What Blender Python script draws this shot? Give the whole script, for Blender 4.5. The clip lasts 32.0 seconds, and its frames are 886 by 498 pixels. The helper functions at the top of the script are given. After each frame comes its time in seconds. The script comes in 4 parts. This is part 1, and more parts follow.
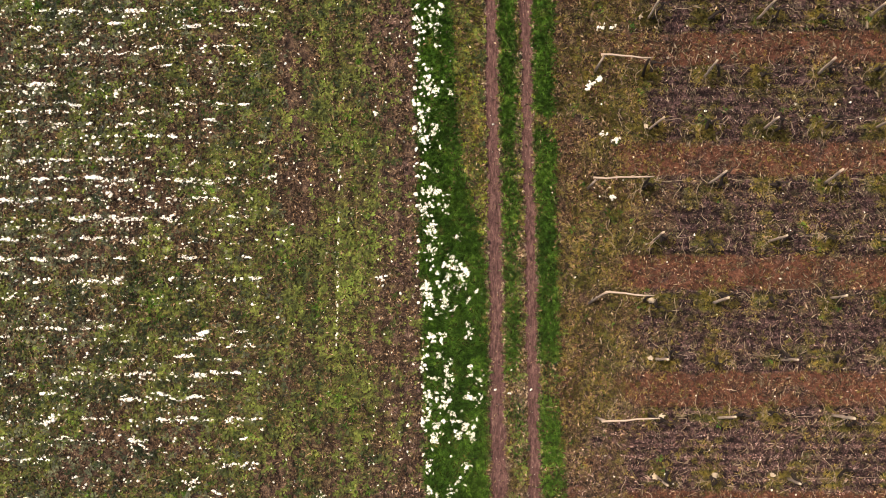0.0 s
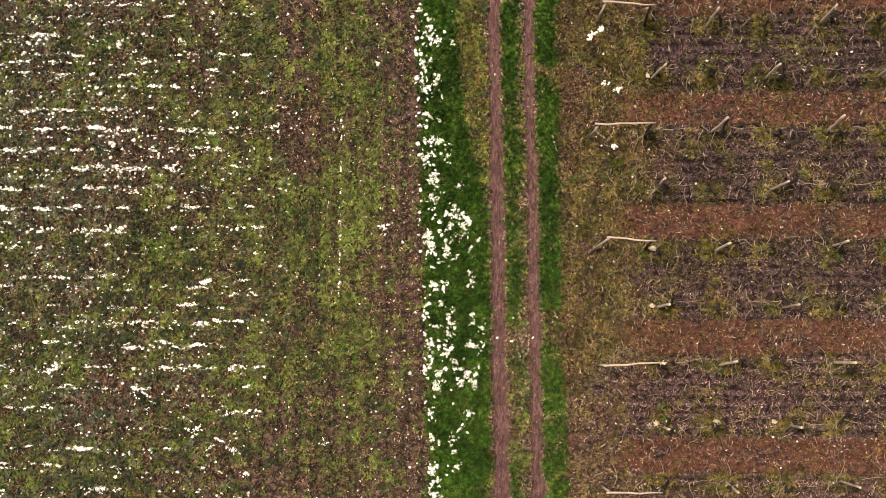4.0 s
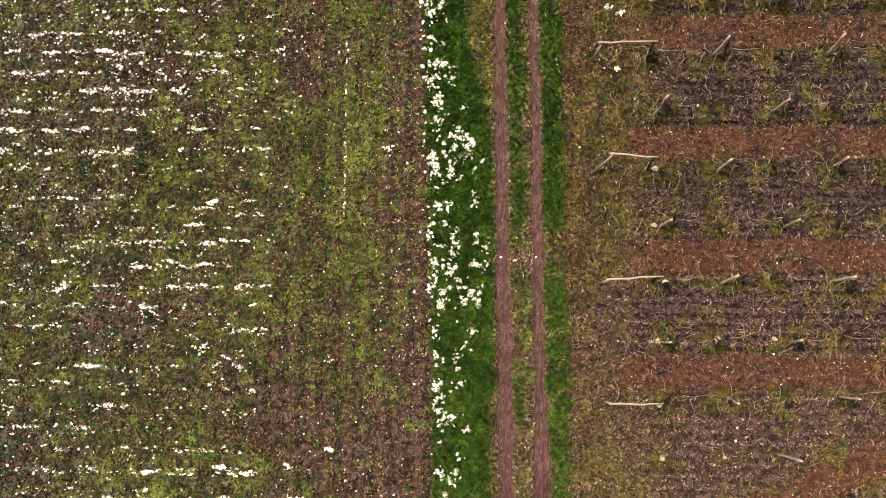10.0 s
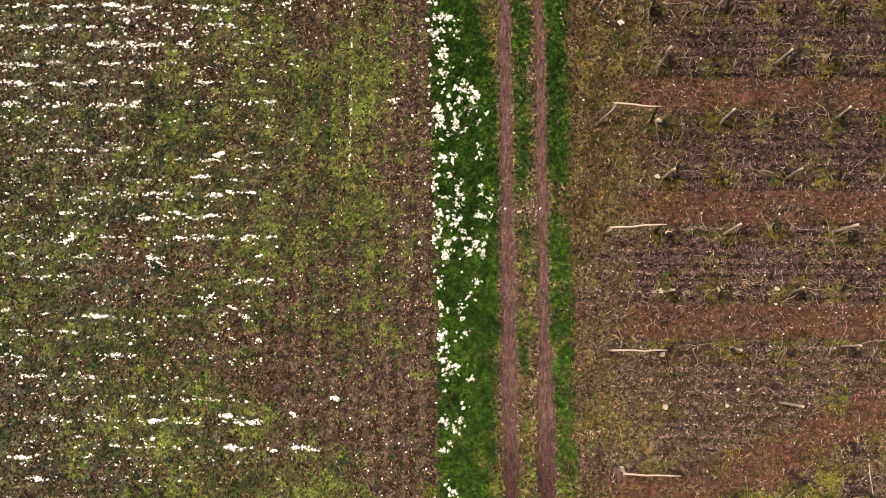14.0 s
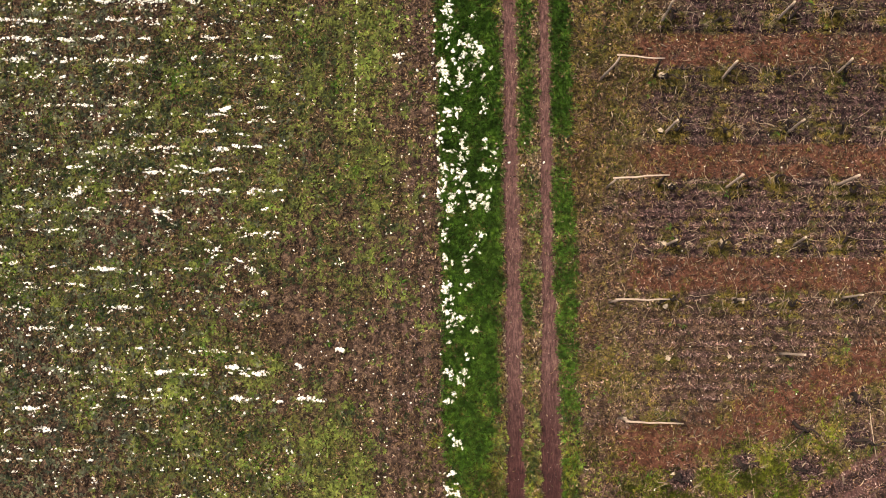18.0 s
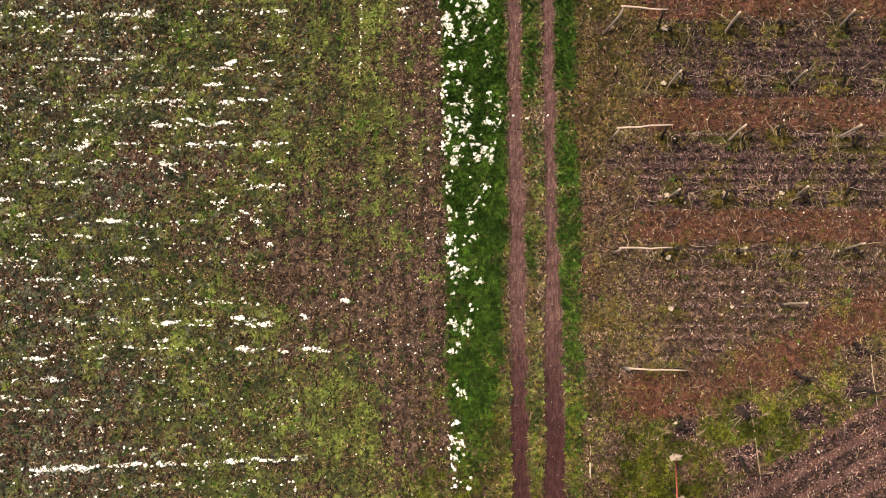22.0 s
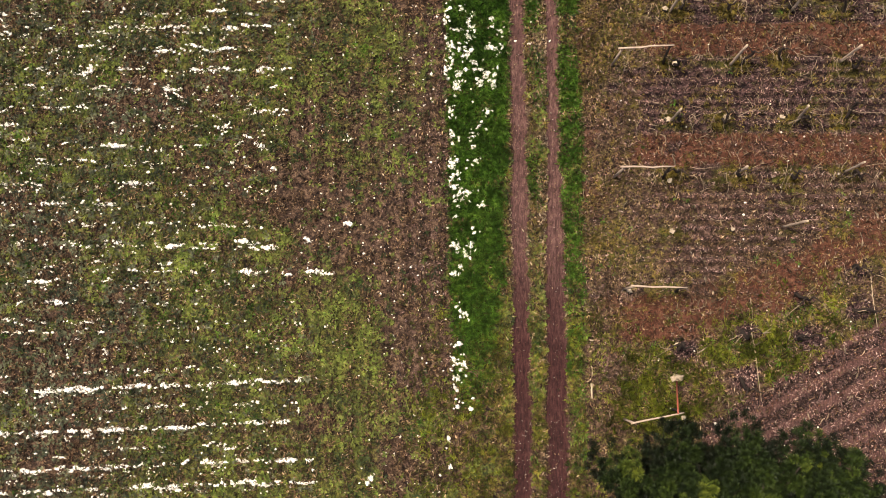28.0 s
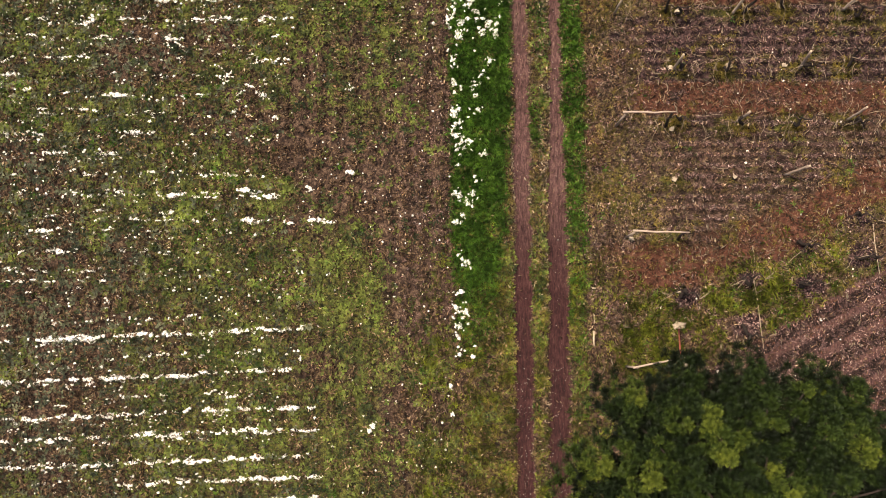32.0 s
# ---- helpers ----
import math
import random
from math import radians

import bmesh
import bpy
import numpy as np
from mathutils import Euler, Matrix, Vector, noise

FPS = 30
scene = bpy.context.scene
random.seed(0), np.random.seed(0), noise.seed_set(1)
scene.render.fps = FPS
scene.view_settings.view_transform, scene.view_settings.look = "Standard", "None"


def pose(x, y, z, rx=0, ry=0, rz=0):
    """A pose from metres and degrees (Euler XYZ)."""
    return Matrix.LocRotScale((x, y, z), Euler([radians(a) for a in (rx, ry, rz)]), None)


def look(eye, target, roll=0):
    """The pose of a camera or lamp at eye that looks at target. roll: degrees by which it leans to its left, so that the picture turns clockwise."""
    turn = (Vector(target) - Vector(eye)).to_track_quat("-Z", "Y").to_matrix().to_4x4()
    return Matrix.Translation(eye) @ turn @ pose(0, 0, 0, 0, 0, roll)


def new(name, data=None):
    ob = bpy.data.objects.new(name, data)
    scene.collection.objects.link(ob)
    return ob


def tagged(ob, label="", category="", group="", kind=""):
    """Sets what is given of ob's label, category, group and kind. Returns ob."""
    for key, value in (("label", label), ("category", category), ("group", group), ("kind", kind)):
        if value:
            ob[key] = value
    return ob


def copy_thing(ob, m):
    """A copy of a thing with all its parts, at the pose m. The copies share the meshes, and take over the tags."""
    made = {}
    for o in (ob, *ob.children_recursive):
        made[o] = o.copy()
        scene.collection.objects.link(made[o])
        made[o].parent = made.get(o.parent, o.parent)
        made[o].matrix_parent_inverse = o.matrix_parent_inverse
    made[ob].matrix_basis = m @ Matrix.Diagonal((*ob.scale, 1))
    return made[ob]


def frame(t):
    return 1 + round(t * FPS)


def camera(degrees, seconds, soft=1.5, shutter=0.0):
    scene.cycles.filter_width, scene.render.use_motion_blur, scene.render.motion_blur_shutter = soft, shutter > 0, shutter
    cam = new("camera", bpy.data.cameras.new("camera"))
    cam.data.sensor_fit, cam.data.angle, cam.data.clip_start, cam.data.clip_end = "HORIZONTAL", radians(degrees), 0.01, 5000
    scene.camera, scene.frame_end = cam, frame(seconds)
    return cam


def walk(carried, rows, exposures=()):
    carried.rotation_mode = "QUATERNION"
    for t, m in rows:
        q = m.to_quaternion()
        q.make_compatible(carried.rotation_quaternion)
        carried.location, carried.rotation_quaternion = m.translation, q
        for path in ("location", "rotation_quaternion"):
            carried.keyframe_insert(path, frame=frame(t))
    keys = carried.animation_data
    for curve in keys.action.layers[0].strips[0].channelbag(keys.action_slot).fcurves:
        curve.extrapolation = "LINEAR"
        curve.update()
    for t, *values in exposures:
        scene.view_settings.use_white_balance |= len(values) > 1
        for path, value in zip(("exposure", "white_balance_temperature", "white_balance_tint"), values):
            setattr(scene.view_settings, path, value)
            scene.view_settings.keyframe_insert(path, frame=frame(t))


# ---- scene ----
# A straight-down drone flight at about 37 m over a field, a farm track and a vineyard.
cam = camera(48.0, 32.0, soft=0.9)
PATH = [
    (0.0, 0.000, 0.000, 36.979, 6.166, 1.552, 0.123),
    (1.0, 0.013, -0.446, 36.951, 6.148, 1.570, 0.126),
    (2.0, -0.001, -0.915, 36.920, 6.132, 1.588, 0.128),
    (3.0, -0.012, -1.373, 36.890, 6.116, 1.606, 0.131),
    (4.0, -0.029, -1.861, 36.866, 6.097, 1.624, 0.135),
    (5.0, -0.024, -2.339, 36.853, 6.074, 1.640, 0.142),
    (6.0, -0.051, -2.783, 36.855, 6.045, 1.653, 0.154),
    (7.0, -0.064, -3.256, 36.870, 6.011, 1.664, 0.170),
    (8.0, -0.088, -3.733, 36.894, 5.973, 1.674, 0.189),
    (9.0, -0.101, -4.236, 36.924, 5.933, 1.684, 0.208),
    (10.0, -0.122, -4.728, 36.954, 5.894, 1.696, 0.226),
    (11.0, -0.165, -5.184, 36.981, 5.856, 1.711, 0.240),
    (12.0, -0.189, -5.623, 37.009, 5.817, 1.728, 0.250),
    (13.0, -0.221, -6.058, 37.039, 5.778, 1.747, 0.259),
    (14.0, -0.242, -6.473, 37.069, 5.740, 1.767, 0.267),
    (15.0, -0.251, -6.861, 37.099, 5.703, 1.789, 0.276),
    (16.0, -0.280, -7.307, 37.128, 5.669, 1.812, 0.286),
    (17.0, -0.302, -7.752, 37.157, 5.636, 1.840, 0.300),
    (18.0, -0.326, -8.166, 37.187, 5.605, 1.873, 0.314),
    (19.0, -0.334, -8.603, 37.216, 5.576, 1.907, 0.330),
    (20.0, -0.356, -9.045, 37.241, 5.549, 1.937, 0.346),
    (21.0, -0.375, -9.483, 37.260, 5.527, 1.960, 0.361),
    (22.0, -0.409, -9.932, 37.272, 5.510, 1.971, 0.375),
    (23.0, -0.425, -10.381, 37.281, 5.497, 1.975, 0.390),
    (24.0, -0.447, -10.833, 37.285, 5.489, 1.972, 0.404),
    (25.0, -0.458, -11.314, 37.282, 5.483, 1.966, 0.418),
    (26.0, -0.451, -11.795, 37.270, 5.477, 1.957, 0.429),
    (27.0, -0.486, -12.282, 37.246, 5.470, 1.948, 0.436),
    (28.0, -0.502, -12.790, 37.207, 5.463, 1.936, 0.439),
    (29.0, -0.526, -13.286, 37.158, 5.457, 1.922, 0.439),
    (30.0, -0.552, -13.768, 37.102, 5.451, 1.906, 0.438),
    (31.0, -0.576, -14.245, 37.044, 5.445, 1.889, 0.436),
    (32.0, -0.609, -14.697, 36.991, 5.440, 1.874, 0.436),
]
walk(cam, [(t, pose(*p)) for t, *p in PATH], [(0.0, 0.90, 7400.0, 13.2), (32.0, 0.90, 7400.0, 13.2)])

# ---- world and light: bright overcast, soft sun from the south-east ----
world = bpy.data.worlds.new("sky")
scene.world = world
world.use_nodes = True
sky = world.node_tree.nodes.new("ShaderNodeTexSky")
sky.sky_type, sky.sun_disc = "NISHITA", False
sky.sun_elevation, sky.sun_rotation = radians(68), radians(300)
sky.dust_density = 3.0
world.node_tree.links.new(sky.outputs[0], world.node_tree.nodes["Background"].inputs[0])
world.node_tree.nodes["Background"].inputs[1].default_value = 0.092
sun = new("sun", bpy.data.lights.new("sun", "SUN"))
sun.data.energy, sun.data.angle, sun.data.color = 3.3, radians(11), (1.0, 0.94, 0.86)
sun.matrix_world = look((-14, 7, 40), (0, 0, 0))

rng = np.random.default_rng(7)


# ---- materials ----
def material(name, rough=0.9):
    m = bpy.data.materials.new(name)
    m.use_nodes = True
    t = m.node_tree
    b = t.nodes["Principled BSDF"]
    b.inputs["Roughness"].default_value = rough
    b.inputs["Specular IOR Level"].default_value = 0.25
    return m, t, b


def node(t, kind, **values):
    n = t.nodes.new(kind)
    for key, value in values.items():
        n.inputs[key.replace("_", " ")].default_value = value
    return n


def ramp(t, fac, stops):
    r = t.nodes.new("ShaderNodeValToRGB")
    while len(r.color_ramp.elements) < len(stops):
        r.color_ramp.elements.new(0.5)
    for e, (at, c) in zip(r.color_ramp.elements, stops):
        e.position, e.color = at, (*c, 1)
    t.links.new(fac, r.inputs[0])
    return r.outputs[0]


def noise_of(t, scale, detail=4.0, rough=0.6, stretch=None):
    co = t.nodes.new("ShaderNodeTexCoord").outputs["Object"]
    if stretch:
        mp = t.nodes.new("ShaderNodeMapping")
        mp.inputs["Scale"].default_value = stretch
        t.links.new(co, mp.inputs[0])
        co = mp.outputs[0]
    n = node(t, "ShaderNodeTexNoise", Scale=scale, Detail=detail, Roughness=rough)
    t.links.new(co, n.inputs["Vector"])
    return n.outputs["Fac"]


def mixed(t, fac, a, b, how="MIX"):
    m = t.nodes.new("ShaderNodeMix")
    m.data_type, m.blend_type = "RGBA", how
    for value, at in ((fac, 0), (a, 6), (b, 7)):
        if isinstance(value, (int, float)):
            m.inputs[at].default_value = value
        elif isinstance(value, tuple):
            m.inputs[at].default_value = (*value, 1)
        else:
            t.links.new(value, m.inputs[at])
    return m.outputs[2]


def bump(t, b, height, strength, distance):
    n = node(t, "ShaderNodeBump", Strength=strength, Distance=distance)
    t.links.new(height, n.inputs["Height"])
    t.links.new(n.outputs[0], b.inputs["Normal"])


def math_of(t, how, a, b):
    n = t.nodes.new("ShaderNodeMath")
    n.operation, n.use_clamp = how, False
    for i, value in enumerate((a, b)):
        if isinstance(value, (int, float)):
            n.inputs[i].default_value = value
        else:
            t.links.new(value, n.inputs[i])
    return n.outputs[0]


def ground_material():
    """Bare soil whose kind (moss, rust-red loam, grey litter, compacted track) is given per vertex."""
    m, t, b = material("soil", 0.95)
    fine, mid, big = noise_of(t, 20, 6, 0.75), noise_of(t, 4.5, 5, 0.65), noise_of(t, 0.6, 3)
    grain = math_of(t, "ADD", math_of(t, "MULTIPLY", fine, 0.5), math_of(t, "MULTIPLY", mid, 0.5))
    along = noise_of(t, 5.0, 5, 0.7, (3.2, 0.7, 1.0))
    tread = math_of(t, "ADD", math_of(t, "MULTIPLY", fine, 0.35), math_of(t, "MULTIPLY", along, 0.65))
    # near-black low stops paint gap shade into the hollows of the bump
    soil = ramp(t, grain, ((0.43, (0.008, 0.0045, 0.003)), (0.5, (0.052, 0.029, 0.019)), (0.61, (0.19, 0.122, 0.078))))
    moss = ramp(t, grain, ((0.435, (0.008, 0.009, 0.003)), (0.5, (0.048, 0.048, 0.011)), (0.62, (0.165, 0.155, 0.034))))
    rust = ramp(t, grain, ((0.38, (0.019, 0.007, 0.0045)), (0.5, (0.082, 0.030, 0.018)), (0.64, (0.195, 0.090, 0.054))))
    grey = ramp(t, grain, ((0.445, (0.005, 0.002, 0.0022)), (0.5, (0.024, 0.011, 0.011)), (0.61, (0.17, 0.100, 0.090))))
    worn = ramp(t, tread, ((0.37, (0.026, 0.012, 0.011)), (0.5, (0.082, 0.039, 0.034)), (0.60, (0.155, 0.085, 0.070)), (0.70, (0.28, 0.18, 0.135))))
    out = soil
    for key, colour, soft in (("litter", grey, 0.9), ("rust", rust, 0.7), ("moss", moss, 1.0), ("worn", worn, 0.4)):
        a = t.nodes.new("ShaderNodeAttribute")
        a.attribute_name = key
        edge = math_of(t, "ADD", a.outputs["Fac"], math_of(t, "MULTIPLY", math_of(t, "SUBTRACT", mid, 0.5), soft))
        r = node(t, "ShaderNodeMapRange")
        r.inputs[1].default_value, r.inputs[2].default_value = 0.3, 0.7
        t.links.new(edge, r.inputs[0])
        out = mixed(t, r.outputs[0], out, colour)
    # multiplies the wheel ruts darker and redder towards the south
    a = t.nodes.new("ShaderNodeAttribute")
    a.attribute_name = "south_dark"
    out = mixed(t, a.outputs["Fac"], out, mixed(t, 1.0, out, (0.46, 0.32, 0.34), "MULTIPLY"))
    out = mixed(t, 0.5, out, ramp(t, big, ((0.3, (0.75, 0.75, 0.75)), (0.7, (1.2, 1.2, 1.2)))), "MULTIPLY")
    t.links.new(out, b.inputs["Base Color"])
    bump(t, b, grain, 1.0, 0.09)
    return m


def leaf_material(name, stops, rough=0.75, plant=False):
    """Small plant pieces, each island (or, with plant, each whole plant) with its own tone out of stops."""
    m, t, b = material(name, rough)
    tone = t.nodes.new("ShaderNodeNewGeometry").outputs["Random Per Island"]
    if plant:
        a = t.nodes.new("ShaderNodeAttribute")
        a.attribute_name = "tone"
        tone = math_of(t, "ADD", math_of(t, "MULTIPLY", tone, 0.25), math_of(t, "MULTIPLY", a.outputs["Fac"], 0.75))
    colour = ramp(t, tone, stops)
    colour = mixed(t, 0.7, colour, ramp(t, noise_of(t, 0.9, 4, 0.6), ((0.35, (0.65, 0.7, 0.7)), (0.65, (1.3, 1.27, 1.2)))), "MULTIPLY")
    colour = mixed(t, 0.85, colour, ramp(t, noise_of(t, 6.5, 2, 0.5), ((0.36, (0.42, 0.44, 0.46)), (0.64, (1.5, 1.46, 1.4)))), "MULTIPLY")
    t.links.new(colour, b.inputs["Base Color"])
    return m


def wood_material(name, dark, light, scale=9.0):
    m, t, b = material(name, 0.85)
    g = noise_of(t, scale, 6, 0.7, (6, 6, 0.6))
    w = noise_of(t, 3.0, 3)
    info = t.nodes.new("ShaderNodeObjectInfo")
    colour = ramp(t, g, ((0.3, dark), (0.7, light)))
    colour = mixed(t, 0.5, colour, ramp(t, w, ((0.3, (0.6, 0.58, 0.56)), (0.7, (1.15, 1.15, 1.15)))), "MULTIPLY")
    colour = mixed(t, 0.6, colour, ramp(t, info.outputs["Random"], ((0.0, (0.62, 0.6, 0.6)), (1.0, (1.1, 1.08, 1.05)))), "MULTIPLY")
    t.links.new(colour, b.inputs["Base Color"])
    bump(t, b, g, 0.6, 0.01)
    return m


def snow_material():
    m, t, b = material("snow", 0.55)
    g = noise_of(t, 30, 5, 0.7)
    t.links.new(ramp(t, noise_of(t, 9, 4), ((0.25, (0.56, 0.50, 0.41)), (0.5, (0.80, 0.76, 0.67)), (0.8, (0.90, 0.88, 0.81)))), b.inputs["Base Color"])
    bump(t, b, g, 0.5, 0.02)
    return m


SOIL = ground_material()
LITTER = leaf_material("dead_leaves", ((0.0, (0.015, 0.009, 0.0055)), (0.4, (0.068, 0.039, 0.022)), (0.75, (0.155, 0.095, 0.053)), (0.95, (0.26, 0.172, 0.100)), (1.0, (0.50, 0.38, 0.26))))
GREYLEAF = leaf_material("grey_vine_leaves", ((0.0, (0.005, 0.0025, 0.003)), (0.45, (0.021, 0.010, 0.0105)), (0.72, (0.090, 0.050, 0.046)), (0.92, (0.25, 0.162, 0.146)), (1.0, (0.50, 0.38, 0.335))))
PALELEAF = leaf_material("pale_vine_leaves", ((0.0, (0.050, 0.025, 0.023)), (0.4, (0.175, 0.100, 0.090)), (0.8, (0.33, 0.210, 0.188)), (1.0, (0.56, 0.43, 0.38))))
MEADOW = leaf_material("meadow_grass", ((0.0, (0.020, 0.028, 0.004)), (0.35, (0.090, 0.110, 0.014)), (0.75, (0.235, 0.270, 0.034)), (1.0, (0.36, 0.36, 0.085))), 0.6, True)
STRAW = leaf_material("pale_straw", ((0.0, (0.14, 0.095, 0.06)), (0.5, (0.26, 0.19, 0.13)), (1.0, (0.46, 0.36, 0.26))))
REDLEAF = leaf_material("rusty_leaves", ((0.0, (0.020, 0.007, 0.004)), (0.4, (0.078, 0.029, 0.016)), (0.8, (0.142, 0.063, 0.036)), (1.0, (0.28, 0.17, 0.105))))
ROSETTE = leaf_material("grey_green_rosettes", ((0.0, (0.018, 0.022, 0.014)), (0.4, (0.066, 0.074, 0.044)), (0.8, (0.135, 0.142, 0.084)), (1.0, (0.23, 0.225, 0.15))), 0.65, True)
WEED = leaf_material("weed_leaves", ((0.0, (0.016, 0.019, 0.009)), (0.2, (0.032, 0.046, 0.019)), (0.45, (0.088, 0.100, 0.028)), (0.8, (0.150, 0.172, 0.040)), (1.0, (0.155, 0.235, 0.045))), 0.65, True)
OLIVE = leaf_material("yellowed_grass", ((0.0, (0.054, 0.046, 0.013)), (0.5, (0.172, 0.142, 0.034)), (0.85, (0.285, 0.220, 0.060)), (1.0, (0.41, 0.31, 0.13))), 0.7, True)
DRY = leaf_material("dry_verge_grass", ((0.0, (0.045, 0.034, 0.012)), (0.4, (0.130, 0.102, 0.032)), (0.8, (0.235, 0.185, 0.075)), (1.0, (0.38, 0.30, 0.16))), 0.75, True)
GRASS = leaf_material("grass_blades", ((0.0, (0.014, 0.044, 0.009)), (0.35, (0.056, 0.134, 0.022)), (0.75, (0.138, 0.260, 0.040)), (1.0, (0.24, 0.33, 0.075))), 0.6, True)
FLOOR = leaf_material("grey_olive_stubble", ((0.0, (0.022, 0.018, 0.012)), (0.4, (0.075, 0.062, 0.036)), (0.8, (0.165, 0.135, 0.080)), (1.0, (0.30, 0.25, 0.17))), 0.75, True)
SNOW = snow_material()
POST = wood_material("weathered_post_wood", (0.24, 0.17, 0.12), (0.58, 0.46, 0.36))
CUT = wood_material("cut_wood", (0.34, 0.26, 0.17), (0.60, 0.50, 0.37))
BARK = wood_material("vine_bark", (0.012, 0.008, 0.006), (0.050, 0.036, 0.029))
CANE = wood_material("pale_cane", (0.24, 0.17, 0.11), (0.50, 0.40, 0.29))
RED = wood_material("red_paint", (0.20, 0.045, 0.028), (0.36, 0.11, 0.07))
STONE = leaf_material("pale_stones", ((0.0, (0.30, 0.26, 0.22)), (0.6, (0.50, 0.46, 0.40)), (1.0, (0.72, 0.68, 0.62))))


def needle_material():
    m, t, b = material("pine_needles", 0.6)
    # tone also carries painted crown shade: low values blacken roots, undersides and interior
    a = t.nodes.new("ShaderNodeAttribute")
    a.attribute_name = "tone"
    g = t.nodes.new("ShaderNodeNewGeometry")
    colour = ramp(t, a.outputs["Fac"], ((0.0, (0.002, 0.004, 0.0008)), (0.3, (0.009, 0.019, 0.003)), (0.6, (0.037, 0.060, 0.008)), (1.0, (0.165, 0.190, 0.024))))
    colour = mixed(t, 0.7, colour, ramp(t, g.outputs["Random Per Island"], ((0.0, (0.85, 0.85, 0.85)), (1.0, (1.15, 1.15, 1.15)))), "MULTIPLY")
    t.links.new(colour, b.inputs["Base Color"])
    return m


NEEDLE = needle_material()


# ---- building helpers ----
def raw_mesh(name, verts, faces, mat, smooth=False):
    """A mesh from numpy arrays: verts (n, 3), faces (m, k)."""
    me = bpy.data.meshes.new(name)
    verts, faces = np.asarray(verts, np.float32), np.asarray(faces, np.int32)
    m, k = faces.shape
    me.vertices.add(len(verts))
    me.vertices.foreach_set("co", verts.ravel())
    me.loops.add(m * k)
    me.loops.foreach_set("vertex_index", faces.ravel())
    me.polygons.add(m)
    me.polygons.foreach_set("loop_start", np.arange(0, m * k, k, dtype=np.int32))
    me.polygons.foreach_set("use_smooth", np.full(m, smooth))
    me.update(calc_edges=True)
    me.materials.append(mat)
    return me


def part(name, me, parent=None, label=""):
    ob = new(name, me)
    if parent:
        ob.parent = parent
    return tagged(ob, label)


GRIDS = {}


def vnoise(x, y, size, seed):
    """Smooth value noise 0..1 with cells of that size."""
    if seed not in GRIDS:
        GRIDS[seed] = np.random.default_rng(seed).random((97, 97))
    g = GRIDS[seed]
    u, v = np.asarray(x) / size + 40.3, np.asarray(y) / size + 40.7
    i, j = np.floor(u).astype(int), np.floor(v).astype(int)
    a, b = u - i, v - j
    a, b = a * a * (3 - 2 * a), b * b * (3 - 2 * b)
    i, j, i1, j1 = i % 97, j % 97, (i + 1) % 97, (j + 1) % 97
    return (g[i, j] * (1 - a) + g[i1, j] * a) * (1 - b) + (g[i, j1] * (1 - a) + g[i1, j1] * a) * b


def fbm(x, y, size, seed):
    return 0.5 * vnoise(x, y, size, seed) + 0.3 * vnoise(x, y, size / 2.3, seed + 1) + 0.2 * vnoise(x, y, size / 5.1, seed + 2)


def step(a, b, v):
    s = np.clip((v - a) / (b - a), 0, 1)
    return s * s * (3 - 2 * s)


def band(v, lo, hi, soft):
    return step(lo - soft, lo + soft, v) * (1 - step(hi - soft, hi + soft, v))


def tube(points, radii, sides=7):
    """Verts and quads of a closed tube along points."""
    pts = [Vector(p) for p in points]
    verts, faces = [], []
    side = Vector((0.31, 0.95, 0.07))
    for i, p in enumerate(pts):
        way = (pts[min(i + 1, len(pts) - 1)] - pts[max(i - 1, 0)]).normalized()
        a = way.cross(side)
        a = a.normalized() if a.length > 0.05 else way.orthogonal().normalized()
        c = way.cross(a)
        verts += [p + (a * math.cos(q) + c * math.sin(q)) * radii[i] for q in (k * math.tau / sides for k in range(sides))]
    for i in range(len(pts) - 1):
        faces += [(i * sides + k, i * sides + (k + 1) % sides, (i + 1) * sides + (k + 1) % sides, (i + 1) * sides + k) for k in range(sides)]
    n = len(verts)
    verts += [pts[0], pts[-1]]
    faces += [(n, (k + 1) % sides, k, k) for k in range(sides)]
    faces += [(n + 1, n - sides + k, n - sides + (k + 1) % sides, n - sides + (k + 1) % sides) for k in range(sides)]
    return np.array(verts), faces


def tube_mesh(name, runs, mat, sides=7):
    """One mesh of one or more tubes, each (points, radii)."""
    bm = bmesh.new()
    for points, radii in runs:
        verts, faces = tube(points, radii, sides)
        made = [bm.verts.new(v) for v in verts]
        for f in faces:
            face = bm.faces.new([made[i] for i in dict.fromkeys(f)])
            face.smooth = True
    bm.normal_update()
    me = bpy.data.meshes.new(name)
    bm.to_mesh(me)
    bm.free()
    me.materials.append(mat)
    return me


# ---- the plan: where each kind of ground lies ----
XMIN, XMAX, YMIN, YMAX = -20.0, 16.8, -22.0, 15.0
ROW_GAP = 2.135
MEADOW_VINES = [(9.22, -12.21), (11.31, -10.95), (9.18, -13.97), (11.45, -12.5), (13.41, -9.85), (13.36, -11.4), (6.93, -12.95), (15.4, -9.0), (15.5, -10.3)]
VINE_ROWS = [12.80 - ROW_GAP * k for k in range(12)]


def grass_edge(y):
    return -1.72 - 0.0288 * y


def rut_left(y):
    return 0.98 - 0.0135 * y


def rut_right(y):
    return 2.30 - 0.0105 * y


def strip_right(y):
    return np.interp(y, (-19, -15, -13.5, -11.4, -8, -5, -1.4, 3.5, 5.2, 6.2, 8, 13.5), (0.0, 0.05, 0.14, 0.36, 0.5, 0.6, 0.66, 0.5, 0.25, -0.1, -0.5, -0.7))


